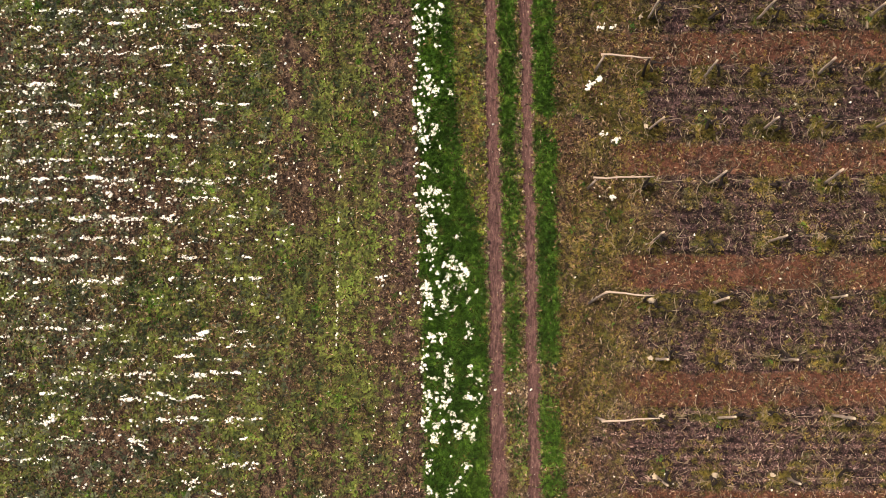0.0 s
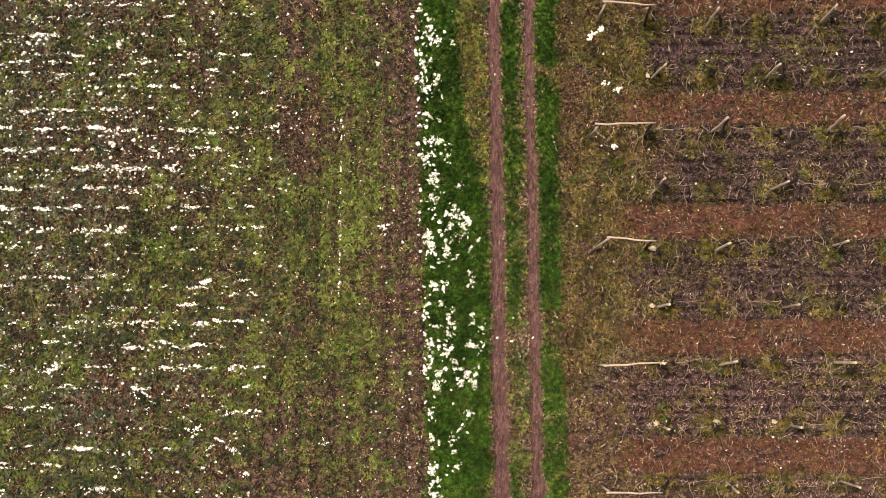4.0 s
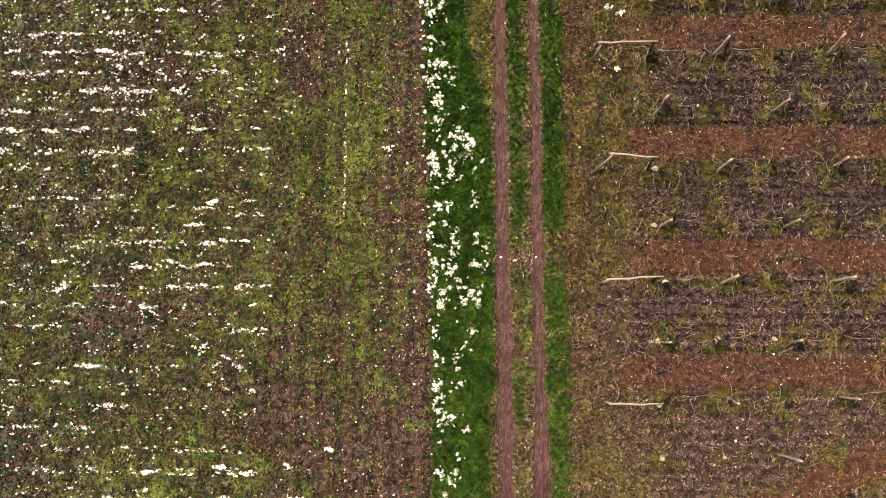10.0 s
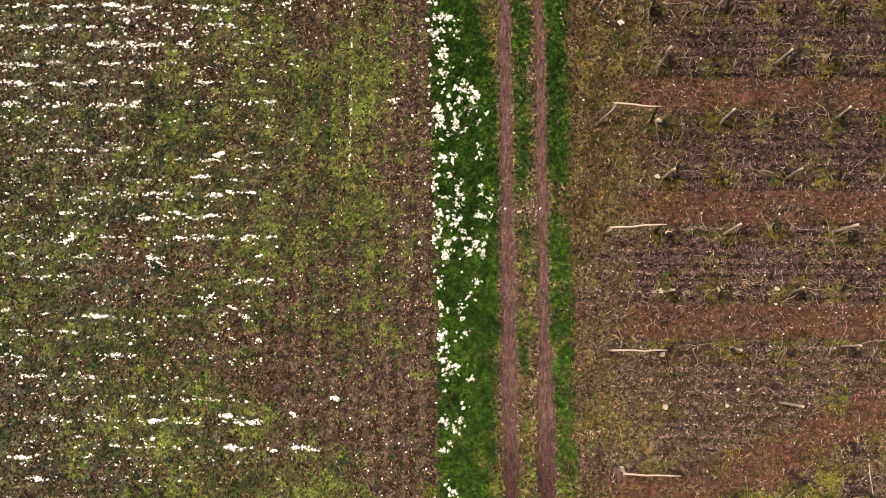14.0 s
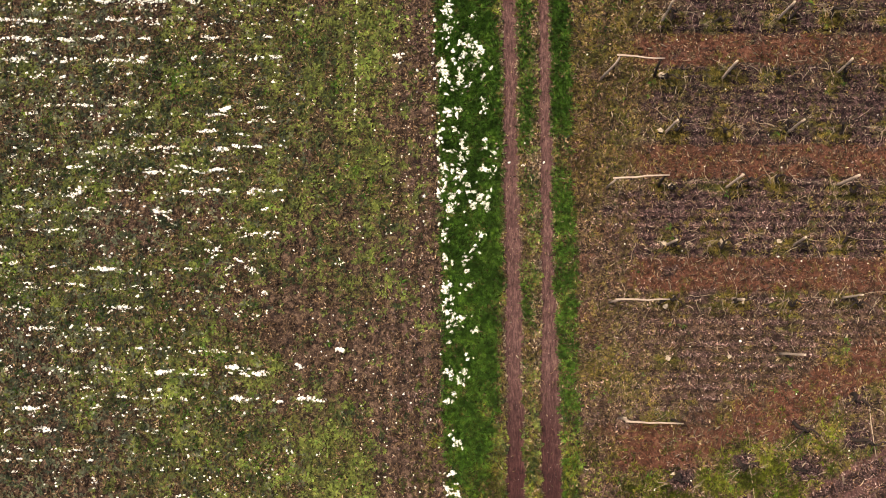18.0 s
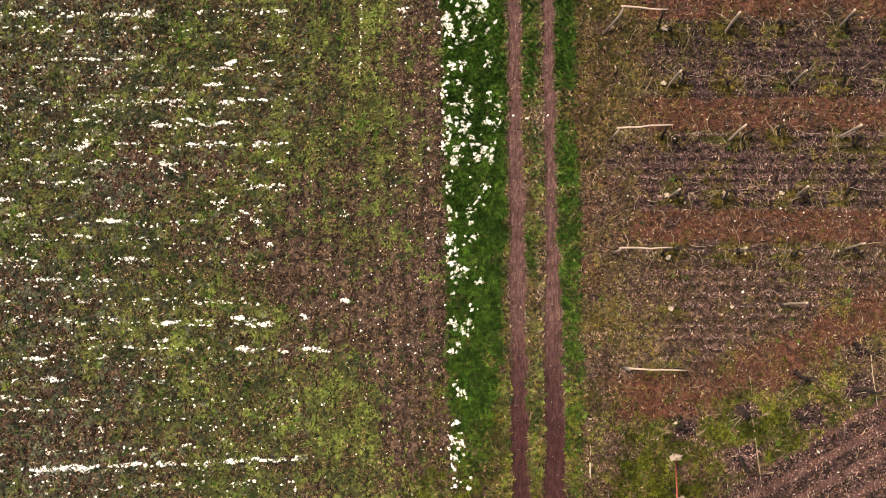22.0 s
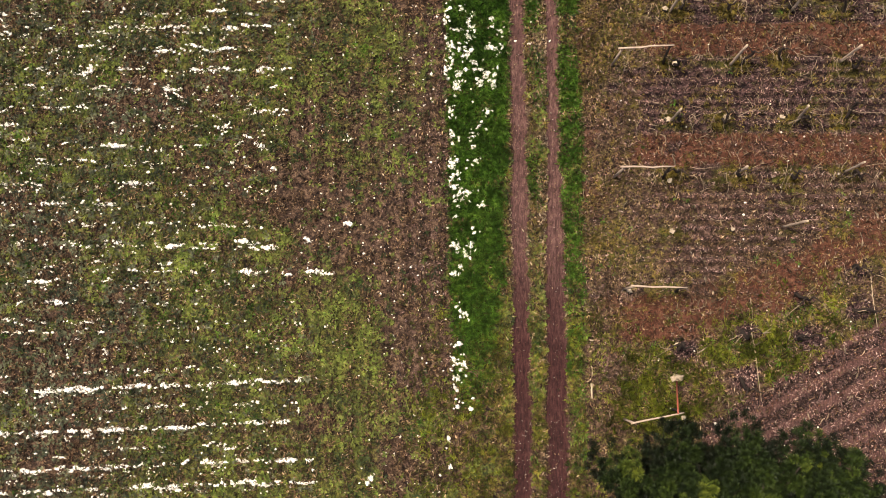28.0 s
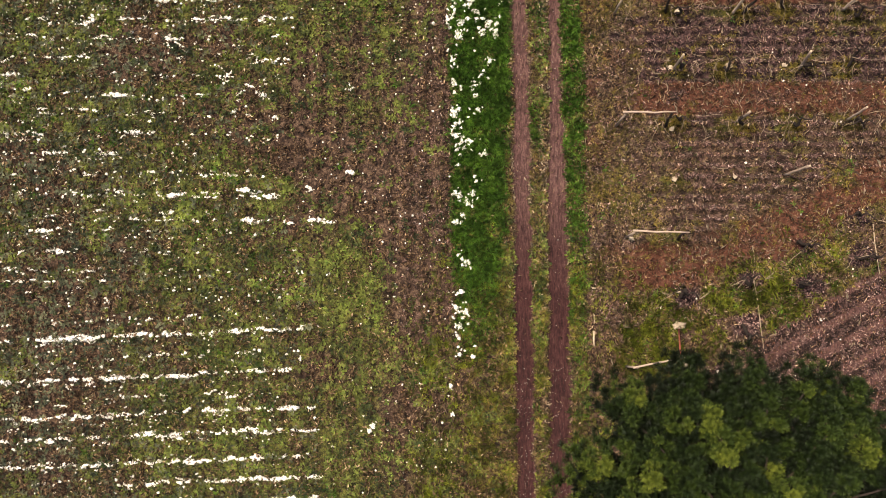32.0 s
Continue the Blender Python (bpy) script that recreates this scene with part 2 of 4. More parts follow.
def field_edge(y):
    return np.interp(y, (-20, -14, -10, -7.7, -3.3, -1.4, 4, 13.5), (-6.4, -6.5, -7.0, -8.1, -7.6, -6.9, -6.8, -7.2))


def red_band(x):
    """The middle line of the rust-red strip that crosses the vineyard at a slant."""
    return np.interp(x, (3, 4.9, 8, 11.1, 14.65, 18), (-12.1, -11.9, -11.3, -10.2, -8.3, -6.4))


def tilled_edge(x):
    return -15.4 + 0.585 * (x - 8.1)


def row_skew(x, y):
    """Rows of the left field run along x and slant a little in its southern part."""
    return y - 0.055 * (x + 6.8) * step(-12.0, -14.5, y)


# broad patches of the left field: middle x and y, half widths, how much greener (+) or barer (-)
PATCHES = [
    (-16.8, -4.6, 1.7, 1.9, 0.5), (-13.6, -4.0, 2.2, 1.6, -0.6), (-10.6, -3.2, 1.0, 0.8, -0.3), (-8.4, -3.2, 1.7, 1.5, 0.5), (-16.8, -8.2, 1.6, 1.8, -0.35),
    (-11.0, -8.8, 2.4, 1.9, 0.45), (-6.4, -7.4, 2.2, 1.2, -0.8), (-2.9, -10.0, 1.7, 2.4, -0.7), (-7.0, -13.2, 3.0, 2.4, 0.45), (-16.4, -13.4, 3.0, 2.8, -0.4),
    (-9.8, -18.6, 2.2, 1.5, 0.65), (-4.6, 3.6, 1.5, 2.6, 0.55), (-4.7, 9.8, 1.7, 2.8, -0.05), (-15.0, 1.2, 4.0, 1.8, -0.2), (-14.0, 9.5, 4.5, 3.5, 0.2),
]


def lush(x, y):
    out = 0 * x
    for cx, cy, rx, ry, much in PATCHES:
        out = out + much * np.exp(-(((x - cx) / rx) ** 2 + ((y - cy) / ry) ** 2) ** 1.4)
    return out


def plan(x, y):
    """Weights of grass, moss, rust, litter, worn and bare-earth relief at places."""
    wob = (fbm(x, y, 0.9, 3) - 0.5) * 0.5
    n1, n2, n3 = fbm(x, y, 4.5, 11), fbm(x, y, 1.6, 21), fbm(x, y, 0.7, 31)
    left, right = x - rut_left(y), x - rut_right(y)
    worn = np.maximum(band(left + wob * 0.4, -0.30 - 0.04 * step(-4, -9, y), 0.29 + 0.06 * step(-4, -9, y), 0.08), band(right + wob * 0.45, -0.26 - 0.13 * step(-5, -10, y), 0.25 + 0.15 * step(-5, -10, y), 0.08))
    # green strips along the track
    strip = band(x + wob * 0.8, grass_edge(y), strip_right(y), 0.10) * step(-16.5, -12.0, y + 3 * (n2 - 0.5))
    middle = band(x + wob * 0.4, rut_left(y) + 0.33, rut_right(y) - 0.48 - 0.08 * step(-2, -8, y), 0.1) * np.clip(0.42 + 0.58 * step(-2.0, 3.0, y) + 2.0 * (n2 - 0.5), 0, 1) * (1 - 0.85 * step(-5, -11, y))
    edge = band(x + wob * 0.4, rut_right(y) + 0.26 + 0.12 * step(-6, -12, y), rut_right(y) + 0.95 + 0.1 * step(0, -4, y), 0.12)
    gap = np.maximum(band(y, 8.5, 9.1, 0.2), band(y, -1.55, -0.15, 0.15))
    edge = edge * (1 - 0.9 * gap) * np.clip(1.0 - 0.35 * step(-0.5, -3, y) - 0.4 * step(-11, -15, y) + (n2 - 0.5), 0, 1)
    grass = np.clip(np.maximum(np.maximum(strip, middle), edge), 0, 1) * (1 - worn)
    # left field and the strip of cross rows beside it
    field = 1 - step(-0.3, 0.3, x + wob * 2 - field_edge(y))
    cross = (1 - field) * (1 - step(-0.1, 0.1, x + wob - grass_edge(y)))
    moss = field * np.clip(0.70 + 1.2 * (n1 - 0.5) + 1.8 * (n2 - 0.5) + 0.25 * step(-12, -16, y) * step(-14, -11.5, x) - 0.3 * step(-10, -14, y) * step(-11, -14.5, x) + 0.9 * lush(x, y) - 0.1, 0, 1)
    hump = np.exp(-(((x + 4.9) / 1.6) ** 2)) * (0.35 + 0.65 * band(y, -3.5, 15.0, 2.5)) + 0.85 * step(-9.6, -11.6, y + 3 * (n2 - 0.5)) * step(-3.0, -4.8, x + 2 * (n2 - 0.5))
    moss = moss + cross * np.clip(0.08 + 0.6 * hump + 1.0 * (n1 - 0.5) + 1.5 * (n2 - 0.5) + 0.8 * lush(x, y), 0, 1)
    bare = cross * (1 - np.clip(hump, 0, 1)) * step(-5.2, -3.4, x + 2 * (n2 - 0.5))
    # headland and vineyard
    east = step(-0.15, 0.15, x - rut_right(y) - 0.9)
    vine = step(5.4, 7.4, x + 1.5 * band(y, -5.6, -2.2, 0.3) + 2.5 * (n2 - 0.5)) * east
    above = step(-0.4, 0.4, y - red_band(x) + wob)
    rust = 0 * x
    for k in (0, 2, 4, 6, 8):
        rust = np.maximum(rust, band(y + wob * 0.5, VINE_ROWS[k] - 1.78, VINE_ROWS[k] - 0.52, 0.12))
    rust = np.maximum(rust, band(y + wob * 0.5, 15.2, 18, 0.12))
    rust = rust * step(3.9, 6.6, x + 2.0 * (n2 - 0.5)) * above * np.clip(0.75 + 1.6 * (n3 - 0.5), 0, 1)
    rust = np.maximum(rust, east * above * (1 - vine) * np.clip(2.4 * (fbm(x, y, 1.3, 37) - 0.46), 0, 0.5))
    rust = np.maximum(rust, band(y - red_band(x) + 2 * wob, -0.95, 0.85, 0.35) * step(4.0, 5.6, x) * np.clip(0.15 + 1.35 * n2 + 0.8 * (n3 - 0.5), 0, 1))
    litter = vine * above * (1 - rust) * (0.35 + 1.2 * n2) * (1 - 0.55 * step(-4.8, -6.8, y + 2 * (n1 - 0.5)))
    tilled = step(-0.25, 0.25, tilled_edge(x) - y + wob) * step(7.0, 8.4, x + wob)
    litter = np.maximum(litter, tilled * 0.62)
    litter = np.maximum(litter, 0.5 * bare * np.clip(0.65 + 1.5 * (n3 - 0.5), 0, 1))
    moss = moss * (1 - 0.55 * bare) + cross * step(-13.0, -16.5, y) * step(-4.5, -2.2, x) * np.clip(0.45 + 2.0 * (n2 - 0.5), 0, 1)
    meadow = (1 - above) * (1 - tilled) * east
    bed = 0 * x
    for bx, by in MEADOW_VINES:
        bed = np.maximum(bed, np.exp(-(((x - bx - 0.2) / 0.55) ** 2) - ((y - by) / 0.45) ** 2))
    litter = np.maximum(litter, np.clip(1.5 * bed, 0, 1) * meadow)
    meadow = meadow * (1 - np.clip(1.5 * bed, 0, 1))
    tall = meadow * (1 - rust) * band(x + 3 * wob, 5.0, 12.5, 0.7) * step(-16.6, -15.4, y) * np.clip(0.25 + 2.4 * (n2 - 0.42) + 0.5 * step(8.3, 7.2, x), 0, 1)
    grass = np.maximum(grass, 0.07 * meadow * (1 - rust) * band(x + 4 * wob, 5.0, 7.9, 0.8) * step(-16.6, -15.4, y) * step(0.36, 0.58, n2))
    grass = np.maximum(grass, 0.08 * meadow * (1 - rust) * step(7.5, 8.6, x) * step(0.5, 0.62, n2))
    moss = moss + east * above * (1 - vine) * (1 - 0.6 * rust) * np.clip(0.36 + 0.22 * step(0, 5, y) - 0.16 * step(-2, -6, y) + 1.5 * (n1 - 0.5) + 1.6 * (n2 - 0.5), 0, 1)
    moss = moss + meadow * (1 - rust) * np.clip(0.46 + 3.2 * (n2 - 0.5), 0, 1) * step(4.0, 5.6, x + 3 * wob)
    near_row = 0 * x
    for yr in VINE_ROWS:
        near_row = np.maximum(near_row, np.exp(-(((y - yr + 0.05) / 0.34) ** 2)))
    tuft = np.clip(np.cos((x - 6.65) * math.tau / ROW_GAP) * 0.9 + 2.4 * (n2 - 0.45), 0, 1)
    moss = moss + vine * above * (near_row * tuft * 0.9 + np.clip(2.4 * (n3 - 0.52), 0, 0.5) * (1 - 0.5 * rust))
    verge = (1 - grass) * band(x + wob * 0.5, grass_edge(y) + 0.3, rut_right(y) + 0.95, 0.2)
    moss = moss + verge * np.clip(0.45 + 2 * (n2 - 0.5), 0, 1)
    moss = np.clip(moss, 0, 1) * (1 - worn)
    pale = tilled * step(-0.2, 0.7, np.cos((y - 0.53 * x) * math.tau / 0.93)) * 0.85 + 0.55 * vine * above * (1 - rust) * step(0.1, 0.8, np.cos(y * math.tau / 0.40)) * step(3, -2, y)
    return dict(verge=verge, pale=pale, tall=tall, grass=grass, moss=moss, rust=rust * (1 - worn), litter=np.clip(litter, 0, 1), worn=worn, field=field, cross=cross, bare=bare, tilled=tilled, vine=vine * above, east=east)


def height(x, y, z):
    """Relief: furrows, wheel ruts, ridges under the vines and small clods."""
    rows = row_skew(x, y)
    h = 0.040 * z["field"] * np.cos(rows * math.tau / 0.745 - 1.0)
    h = h + 0.045 * z["cross"] * np.cos(x * math.tau / 0.66)
    h = h - 0.075 * z["worn"]
    for yr in VINE_ROWS:
        h = h + 0.05 * z["vine"] * np.exp(-(((y - yr) / 0.4) ** 2))
    h = h + 0.062 * z["vine"] * (1 - z["rust"]) * np.cos(y * math.tau / 0.40)
    for k in (0, 2, 4, 6, 8):
        h = h - 0.10 * z["vine"] * np.exp(-(((y - VINE_ROWS[k] + 0.46) / 0.10) ** 2)) - 0.05 * z["vine"] * np.exp(-(((y - VINE_ROWS[k] + 1.82) / 0.10) ** 2))
    slant = y - 0.53 * x
    h = h + 0.045 * z["tilled"] * np.cos(slant * math.tau / 0.93)
    h = h + 0.11 * (fbm(x, y, 0.42, 51) - 0.5) * (1 - 0.75 * z["worn"]) + 0.16 * (fbm(x, y, 6, 61) - 0.5)
    return h


def ground_at(x, y):
    x, y = np.atleast_1d(np.asarray(x, float)), np.atleast_1d(np.asarray(y, float))
    return height(x, y, plan(x, y))


def far_steps(a, b, gap):
    inner = np.arange(a, b, gap)
    out = np.array([0.3, 1, 3, 8, 20, 50, 120, 300, 700])
    return np.concatenate([a - out[::-1], inner, b + out])


def build_ground():
    gx, gy = far_steps(XMIN, XMAX, 0.1), far_steps(YMIN, YMAX, 0.067)
    x, y = [a.ravel() for a in np.meshgrid(gx, gy)]
    z = plan(x, y)
    h = height(x, y, z)
    n = len(gx)
    i = (np.arange(len(gy) - 1)[:, None] * n + np.arange(n - 1)).ravel()
    me = raw_mesh("ground", np.stack([x, y, h], 1), np.stack([i, i + 1, i + n + 1, i + n], 1), SOIL, True)
    for key, value in (("moss", np.clip(z["moss"] + z["grass"], 0, 1)), ("rust", z["rust"]), ("litter", z["litter"]), ("south_dark", z["worn"] * step(-8.5, -13.0, y + 3 * (fbm(x, y, 1.2, 45) - 0.5))), ("worn", np.maximum(z["worn"], z["pale"]))):
        me.attributes.new(key, "FLOAT", "POINT").data.foreach_set("value", value.astype(np.float32))
    tagged(new("ground", me), "bare farmland soil with furrows, moss, red loam and wheel ruts", "ground", kind="structure")


build_ground()


# ---- scattered litter, weeds and grass ----
CELL = 0.05
ATLAS = plan(*np.meshgrid(np.arange(XMIN, XMAX, CELL) + CELL / 2, np.arange(YMIN, YMAX, CELL) + CELL / 2))


def random_places(per_m2, weight):
    """Places over the plan, kept with the chance that weight(zones) gives."""
    n = int((XMAX - XMIN) * (YMAX - YMIN) * per_m2)
    x, y = rng.uniform(XMIN, XMAX, n), rng.uniform(YMIN, YMAX, n)
    i, j = ((y - YMIN) / CELL).astype(int), ((x - XMIN) / CELL).astype(int)
    z = {k: v[np.minimum(i, v.shape[0] - 1), np.minimum(j, v.shape[1] - 1)] for k, v in ATLAS.items()}
    keep = rng.random(n) < weight(z, x, y)
    z = {k: v[keep] for k, v in z.items()}
    return x[keep], y[keep], height(x[keep], y[keep], z)


def flakes(name, places, low, high, mat, label, category, slim=1.0):
    """Curled leaf flakes, two bent triangles each."""
    x, y, h = places
    n = len(x)
    size, turn = rng.uniform(low, high, n), rng.uniform(0, math.tau, n)
    wide = size * rng.uniform(0.14, 0.42, n) * slim
    c, s = np.cos(turn), np.sin(turn)
    lift = rng.uniform(-0.25, 0.75, (n, 4)) * size[:, None]
    v = np.empty((n, 4, 3), np.float32)
    for k, (a, b) in enumerate(((-0.5, 0), (0, -0.5), (0.5, 0), (0, 0.5))):
        v[:, k, 0] = x + c * a * size - s * b * wide
        v[:, k, 1] = y + s * a * size + c * b * wide
        v[:, k, 2] = h + 0.012 + np.maximum(lift[:, k], 0)
    i = 4 * np.arange(n)[:, None]
    f = np.concatenate([i + [0, 1, 2], i + [0, 2, 3]])
    return tagged(new(name, raw_mesh(name, v.reshape(-1, 3), f, mat)), label, category, kind="stuff")


def blades(name, places, count, length, width, rise, mat, label, category, spread=0.0, mottle=0.55):
    """Tufts of arched blades or leaves: each blade a bent kite of two triangles."""
    x, y, h = [np.repeat(a, count) for a in places]
    n = len(x)
    turn = rng.uniform(0, math.tau, n)
    big = np.repeat(rng.uniform(0.6, 1.25, n // count), count)
    ln, wd = rng.uniform(0.6, 1.1, n) * length * big, rng.uniform(0.6, 1.2, n) * width * big
    up = rng.uniform(0.3, 1.0, n) * rise * big
    c, s = np.cos(turn), np.sin(turn)
    v = np.empty((n, 4, 3), np.float32)
    for k, (a, b, u) in enumerate(((0.05, 0, 0.0), (0.55, -0.5, 0.85), (1.0, 0, 0.8), (0.55, 0.5, 0.95))):
        v[:, k, 0] = x + c * a * ln - s * b * wd
        v[:, k, 1] = y + s * a * ln + c * b * wd
        v[:, k, 2] = h + u * up
    i = 4 * np.arange(n)[:, None]
    f = np.concatenate([i + [0, 1, 2], i + [0, 2, 3]])
    me = raw_mesh(name, v.reshape(-1, 3), f, mat)
    me.attributes.new("tone", "FLOAT", "POINT").data.foreach_set("value", np.repeat(np.clip((1 - mottle) * rng.random(n // count) + mottle * step(0.25, 0.75, vnoise(places[0], places[1], 0.45, 113)) + spread * lush(places[0], places[1]), 0, 0.97), count * 4).astype(np.float32))
    return tagged(new(name, me), label, category, kind="stuff")


def clump(x, y, size, seed):
    return step(0.35, 0.65, fbm(x, y, size, seed))


flakes("leaf_litter", random_places(520, lambda z, x, y: (0.16 + 0.84 * clump(x, y, 0.42, 71)) * (1 - 0.97 * z["worn"]) * (1 - 0.95 * z["litter"] * z["east"]) * (1 - 0.6 * z["tilled"]) * (1 - 0.35 * z["east"] * step(-2, -6, y)) * (1 - 0.45 * z["verge"] * step(-9, -13, y)) * (1 - 0.7 * z["rust"]) * (1 - 0.9 * z["grass"]) * (1 - 0.25 * z["moss"]) * (1 - 0.3 * z["cross"] * (1 - np.cos(x * math.tau / 0.66)))), 0.05, 0.17, LITTER, "brown dead leaves and crop residue strewn over the soil", "leaf litter")
flakes("vine_leaf_litter", random_places(760, lambda z, x, y: z["litter"] * (0.3 + 0.7 * z["east"]) * (1 - z["worn"]) * (0.2 + 0.8 * clump(x, y, 0.30, 73)) * np.clip(0.26 + 0.95 * np.cos(np.where(z["tilled"] > 0.5, (y - 0.53 * x) / 0.93 + 0.5, y / 0.40) * math.tau), 0.0, 1)), 0.035, 0.105, GREYLEAF, "greyish purple dead vine leaves between the rows", "leaf litter")
flakes("pale_vine_litter", random_places(640, lambda z, x, y: np.maximum(z["east"], 0.35 * z["bare"]) * np.maximum((1 - z["rust"]) * np.maximum(np.maximum(0.14, z["bare"]), step(3.5, -5.0, y + 5 * (fbm(x, y, 2.5, 91) - 0.5))) * (1 - z["tilled"]) * step(-15.5 - 3 * z["bare"], -13.0 - 3 * z["bare"], y) * (0.55 + 0.45 * z["vine"]) * (1 - z["vine"] * np.clip(0.55 - 0.75 * np.cos(y * math.tau / 0.40), 0, 1)), 0.8 * z["tilled"] * np.clip(0.65 + 0.45 * np.cos((y - 0.53 * x) * math.tau / 0.93), 0, 1)) * (1 - z["grass"]) * (0.15 + 0.85 * clump(x, y, 0.5, 93))), 0.035, 0.11, PALELEAF, "pale pinkish grey shrivelled leaves between the southern rows", "leaf litter")
flakes("rust_litter", random_places(420, lambda z, x, y: np.maximum(z["rust"], 0.25 * z["tilled"]) * (0.2 + 0.8 * clump(x, y, 0.4, 75))), 0.04, 0.13, REDLEAF, "rust-brown dead leaves on the red loam strips", "leaf litter")
flakes("rut_edge_straw", random_places(520, lambda z, x, y: np.maximum(np.clip(4.5 * z["worn"] * (1 - z["worn"]), 0, 1), 0.8 * z["verge"] * (1 - z["worn"]) * step(0.3, -0.3, np.abs(x - rut_right(y) + 0.45) - 0.25)) * (1 - 0.75 * step(-8, -12, y)) * (0.25 + 0.75 * clump(x, y, 0.8, 77))), 0.05, 0.14, STRAW, "dry tan straw along the edges of the wheel ruts", "straw")
flakes("track_crumbs", random_places(110, lambda z, x, y: z["worn"] * (1 - 0.8 * step(-9, -12, y)) * (0.2 + 0.8 * clump(x, 0.3 * y, 0.5, 79))), 0.02, 0.075, LITTER, "small clods and straw in the wheel ruts", "soil crumbs")
flakes("cane_bits", random_places(13, lambda z, x, y: z["east"] * (0.45 + 0.55 * z["vine"]) * (1 - z["grass"])), 0.12, 0.34, STRAW, "thin pale bits of pruned cane strewn over the vineyard floor", "cane bits", 0.22)
blades("field_weeds", random_places(72, lambda z, x, y: np.clip(z["moss"] + 0.12, 0, 1) * (1 - z["east"]) * (1 - z["grass"]) * (1 - z["worn"]) * (1 - 0.7 * step(-13, -15.5, y) * step(-4.0, -2.4, x)) * (0.05 + 0.95 * clump(x, y, 0.5, 81)) * (1 - 0.4 * z["field"] * (0.5 - 0.5 * np.cos(row_skew(x, y) * math.tau / 0.745 - 1.0)))), 7, 0.17, 0.075, 0.10, WEED, "low green weeds and crop rosettes covering the field", "weeds", 0.45)
blades("young_weeds", random_places(60, lambda z, x, y: z["moss"] * (1 - z["east"]) * (1 - z["grass"]) * (0.05 + 0.95 * clump(x, y, 0.34, 82))), 6, 0.10, 0.035, 0.06, WEED, "small seedlings of weeds among the crop", "weeds", 0.45)
blades("grass_tussocks", random_places(20, lambda z, x, y: (z["field"] + 0.6 * z["cross"] + 0.5 * z["east"] * (1 - z["rust"])) * z["moss"] * (1 - z["grass"]) * step(0.5, 0.7, fbm(x, y, 1.2, 87))), 12, 0.16, 0.028, 0.10, GRASS, "bright green grass tussocks among the field weeds", "grass")
blades("field_rosettes", random_places(20, lambda z, x, y: z["field"] * (0.3 + 0.7 * step(-11, -15.5, x - 2 * (fbm(x, y, 3, 89) - 0.5))) * (1 - 0.5 * z["cross"])), 8, 0.17, 0.075, 0.09, ROSETTE, "grey-green leaf rosettes of the dormant field crop", "crop")
blades("headland_grass", random_places(190, lambda z, x, y: z["moss"] * z["east"] * (1 - z["grass"]) * (1 - 0.6 * z["tall"]) * (0.1 + 0.9 * clump(x, y, 0.4, 83))), 7, 0.14, 0.022, 0.08, OLIVE, "yellow-green mossy grass round the vines and headland", "grass")
blades("headland_straw", random_places(80, lambda z, x, y: z["east"] * (1 - z["vine"]) * step(-13.0, -10.5, y) * (1 - z["grass"]) * (1 - 0.5 * z["rust"]) * (0.15 + 0.85 * clump(x, y, 0.5, 105))), 7, 0.13, 0.024, 0.06, DRY, "dry tan grass stubble on the headland beside the vine rows", "grass")
blades("row_stubble", random_places(65, lambda z, x, y: z["vine"] * (1 - 0.75 * z["rust"]) * (0.25 + 0.75 * step(-2.5, 2.5, y)) * (0.15 + 0.85 * clump(x, y, 0.4, 109))), 6, 0.13, 0.024, 0.06, FLOOR, "withered grey-olive stubble between the vine rows", "grass")
blades("verge_clover", random_places(110, lambda z, x, y: z["verge"] * (1 - z["grass"]) * (1 - z["worn"]) * step(1.0, 5.0, y) * (0.15 + 0.85 * clump(x, y, 0.5, 111))), 7, 0.13, 0.035, 0.06, MEADOW, "low yellow-green clover beside the northern wheel ruts", "weeds", 0.0, 0.3)
blades("meadow_grass", random_places(110, lambda z, x, y: z["tall"] * (0.12 + 0.88 * clump(x, y, 0.45, 95))), 8, 0.26, 0.026, 0.20, MEADOW, "tall dark olive meadow grass round the last vines", "grass")
blades("verge_weeds", random_places(150, lambda z, x, y: np.clip(z["moss"] + 0.35, 0, 1) * (1 - z["field"]) * (1 - z["worn"]) * step(-9, -14, y) * step(-3.5, -2.0, x) * step(4.9, 4.0, x) * (0.15 + 0.85 * clump(x, y, 0.4, 99))), 7, 0.16, 0.022, 0.10, MEADOW, "dark olive weeds beside the southern wheel ruts", "weeds")
blades("verge_grass", random_places(170, lambda z, x, y: z["verge"] * np.clip(z["moss"] + 0.3, 0, 1) * (1 - z["field"]) * (1 - z["cross"]) * (1 - z["worn"]) * (0.1 + 0.9 * clump(x, y, 0.45, 101)) * (1 - 0.5 * step(-10, -14, y))), 7, 0.13, 0.022, 0.07, OLIVE, "sparse yellowish grass beside the wheel ruts", "grass")
blades("dry_grass", random_places(130, lambda z, x, y: z["verge"] * (1 - z["grass"]) * (1 - z["worn"]) * (0.1 + 0.9 * clump(x, y, 0.6, 103)) * (0.55 + 0.45 * step(-3, -8, y))), 8, 0.15, 0.020, 0.07, DRY, "dry tan grass between and beside the wheel ruts", "grass")
blades("track_grass", random_places(300, lambda z, x, y: z["grass"] * (1 - 0.5 * step(-8.5, -12.5, y)) * (0.3 + 0.7 * clump(x, y, 0.36, 85))), 8, 0.22, 0.024, 0.12, GRASS, "lush green grass along the farm track", "grass", 0.0, 0.25)


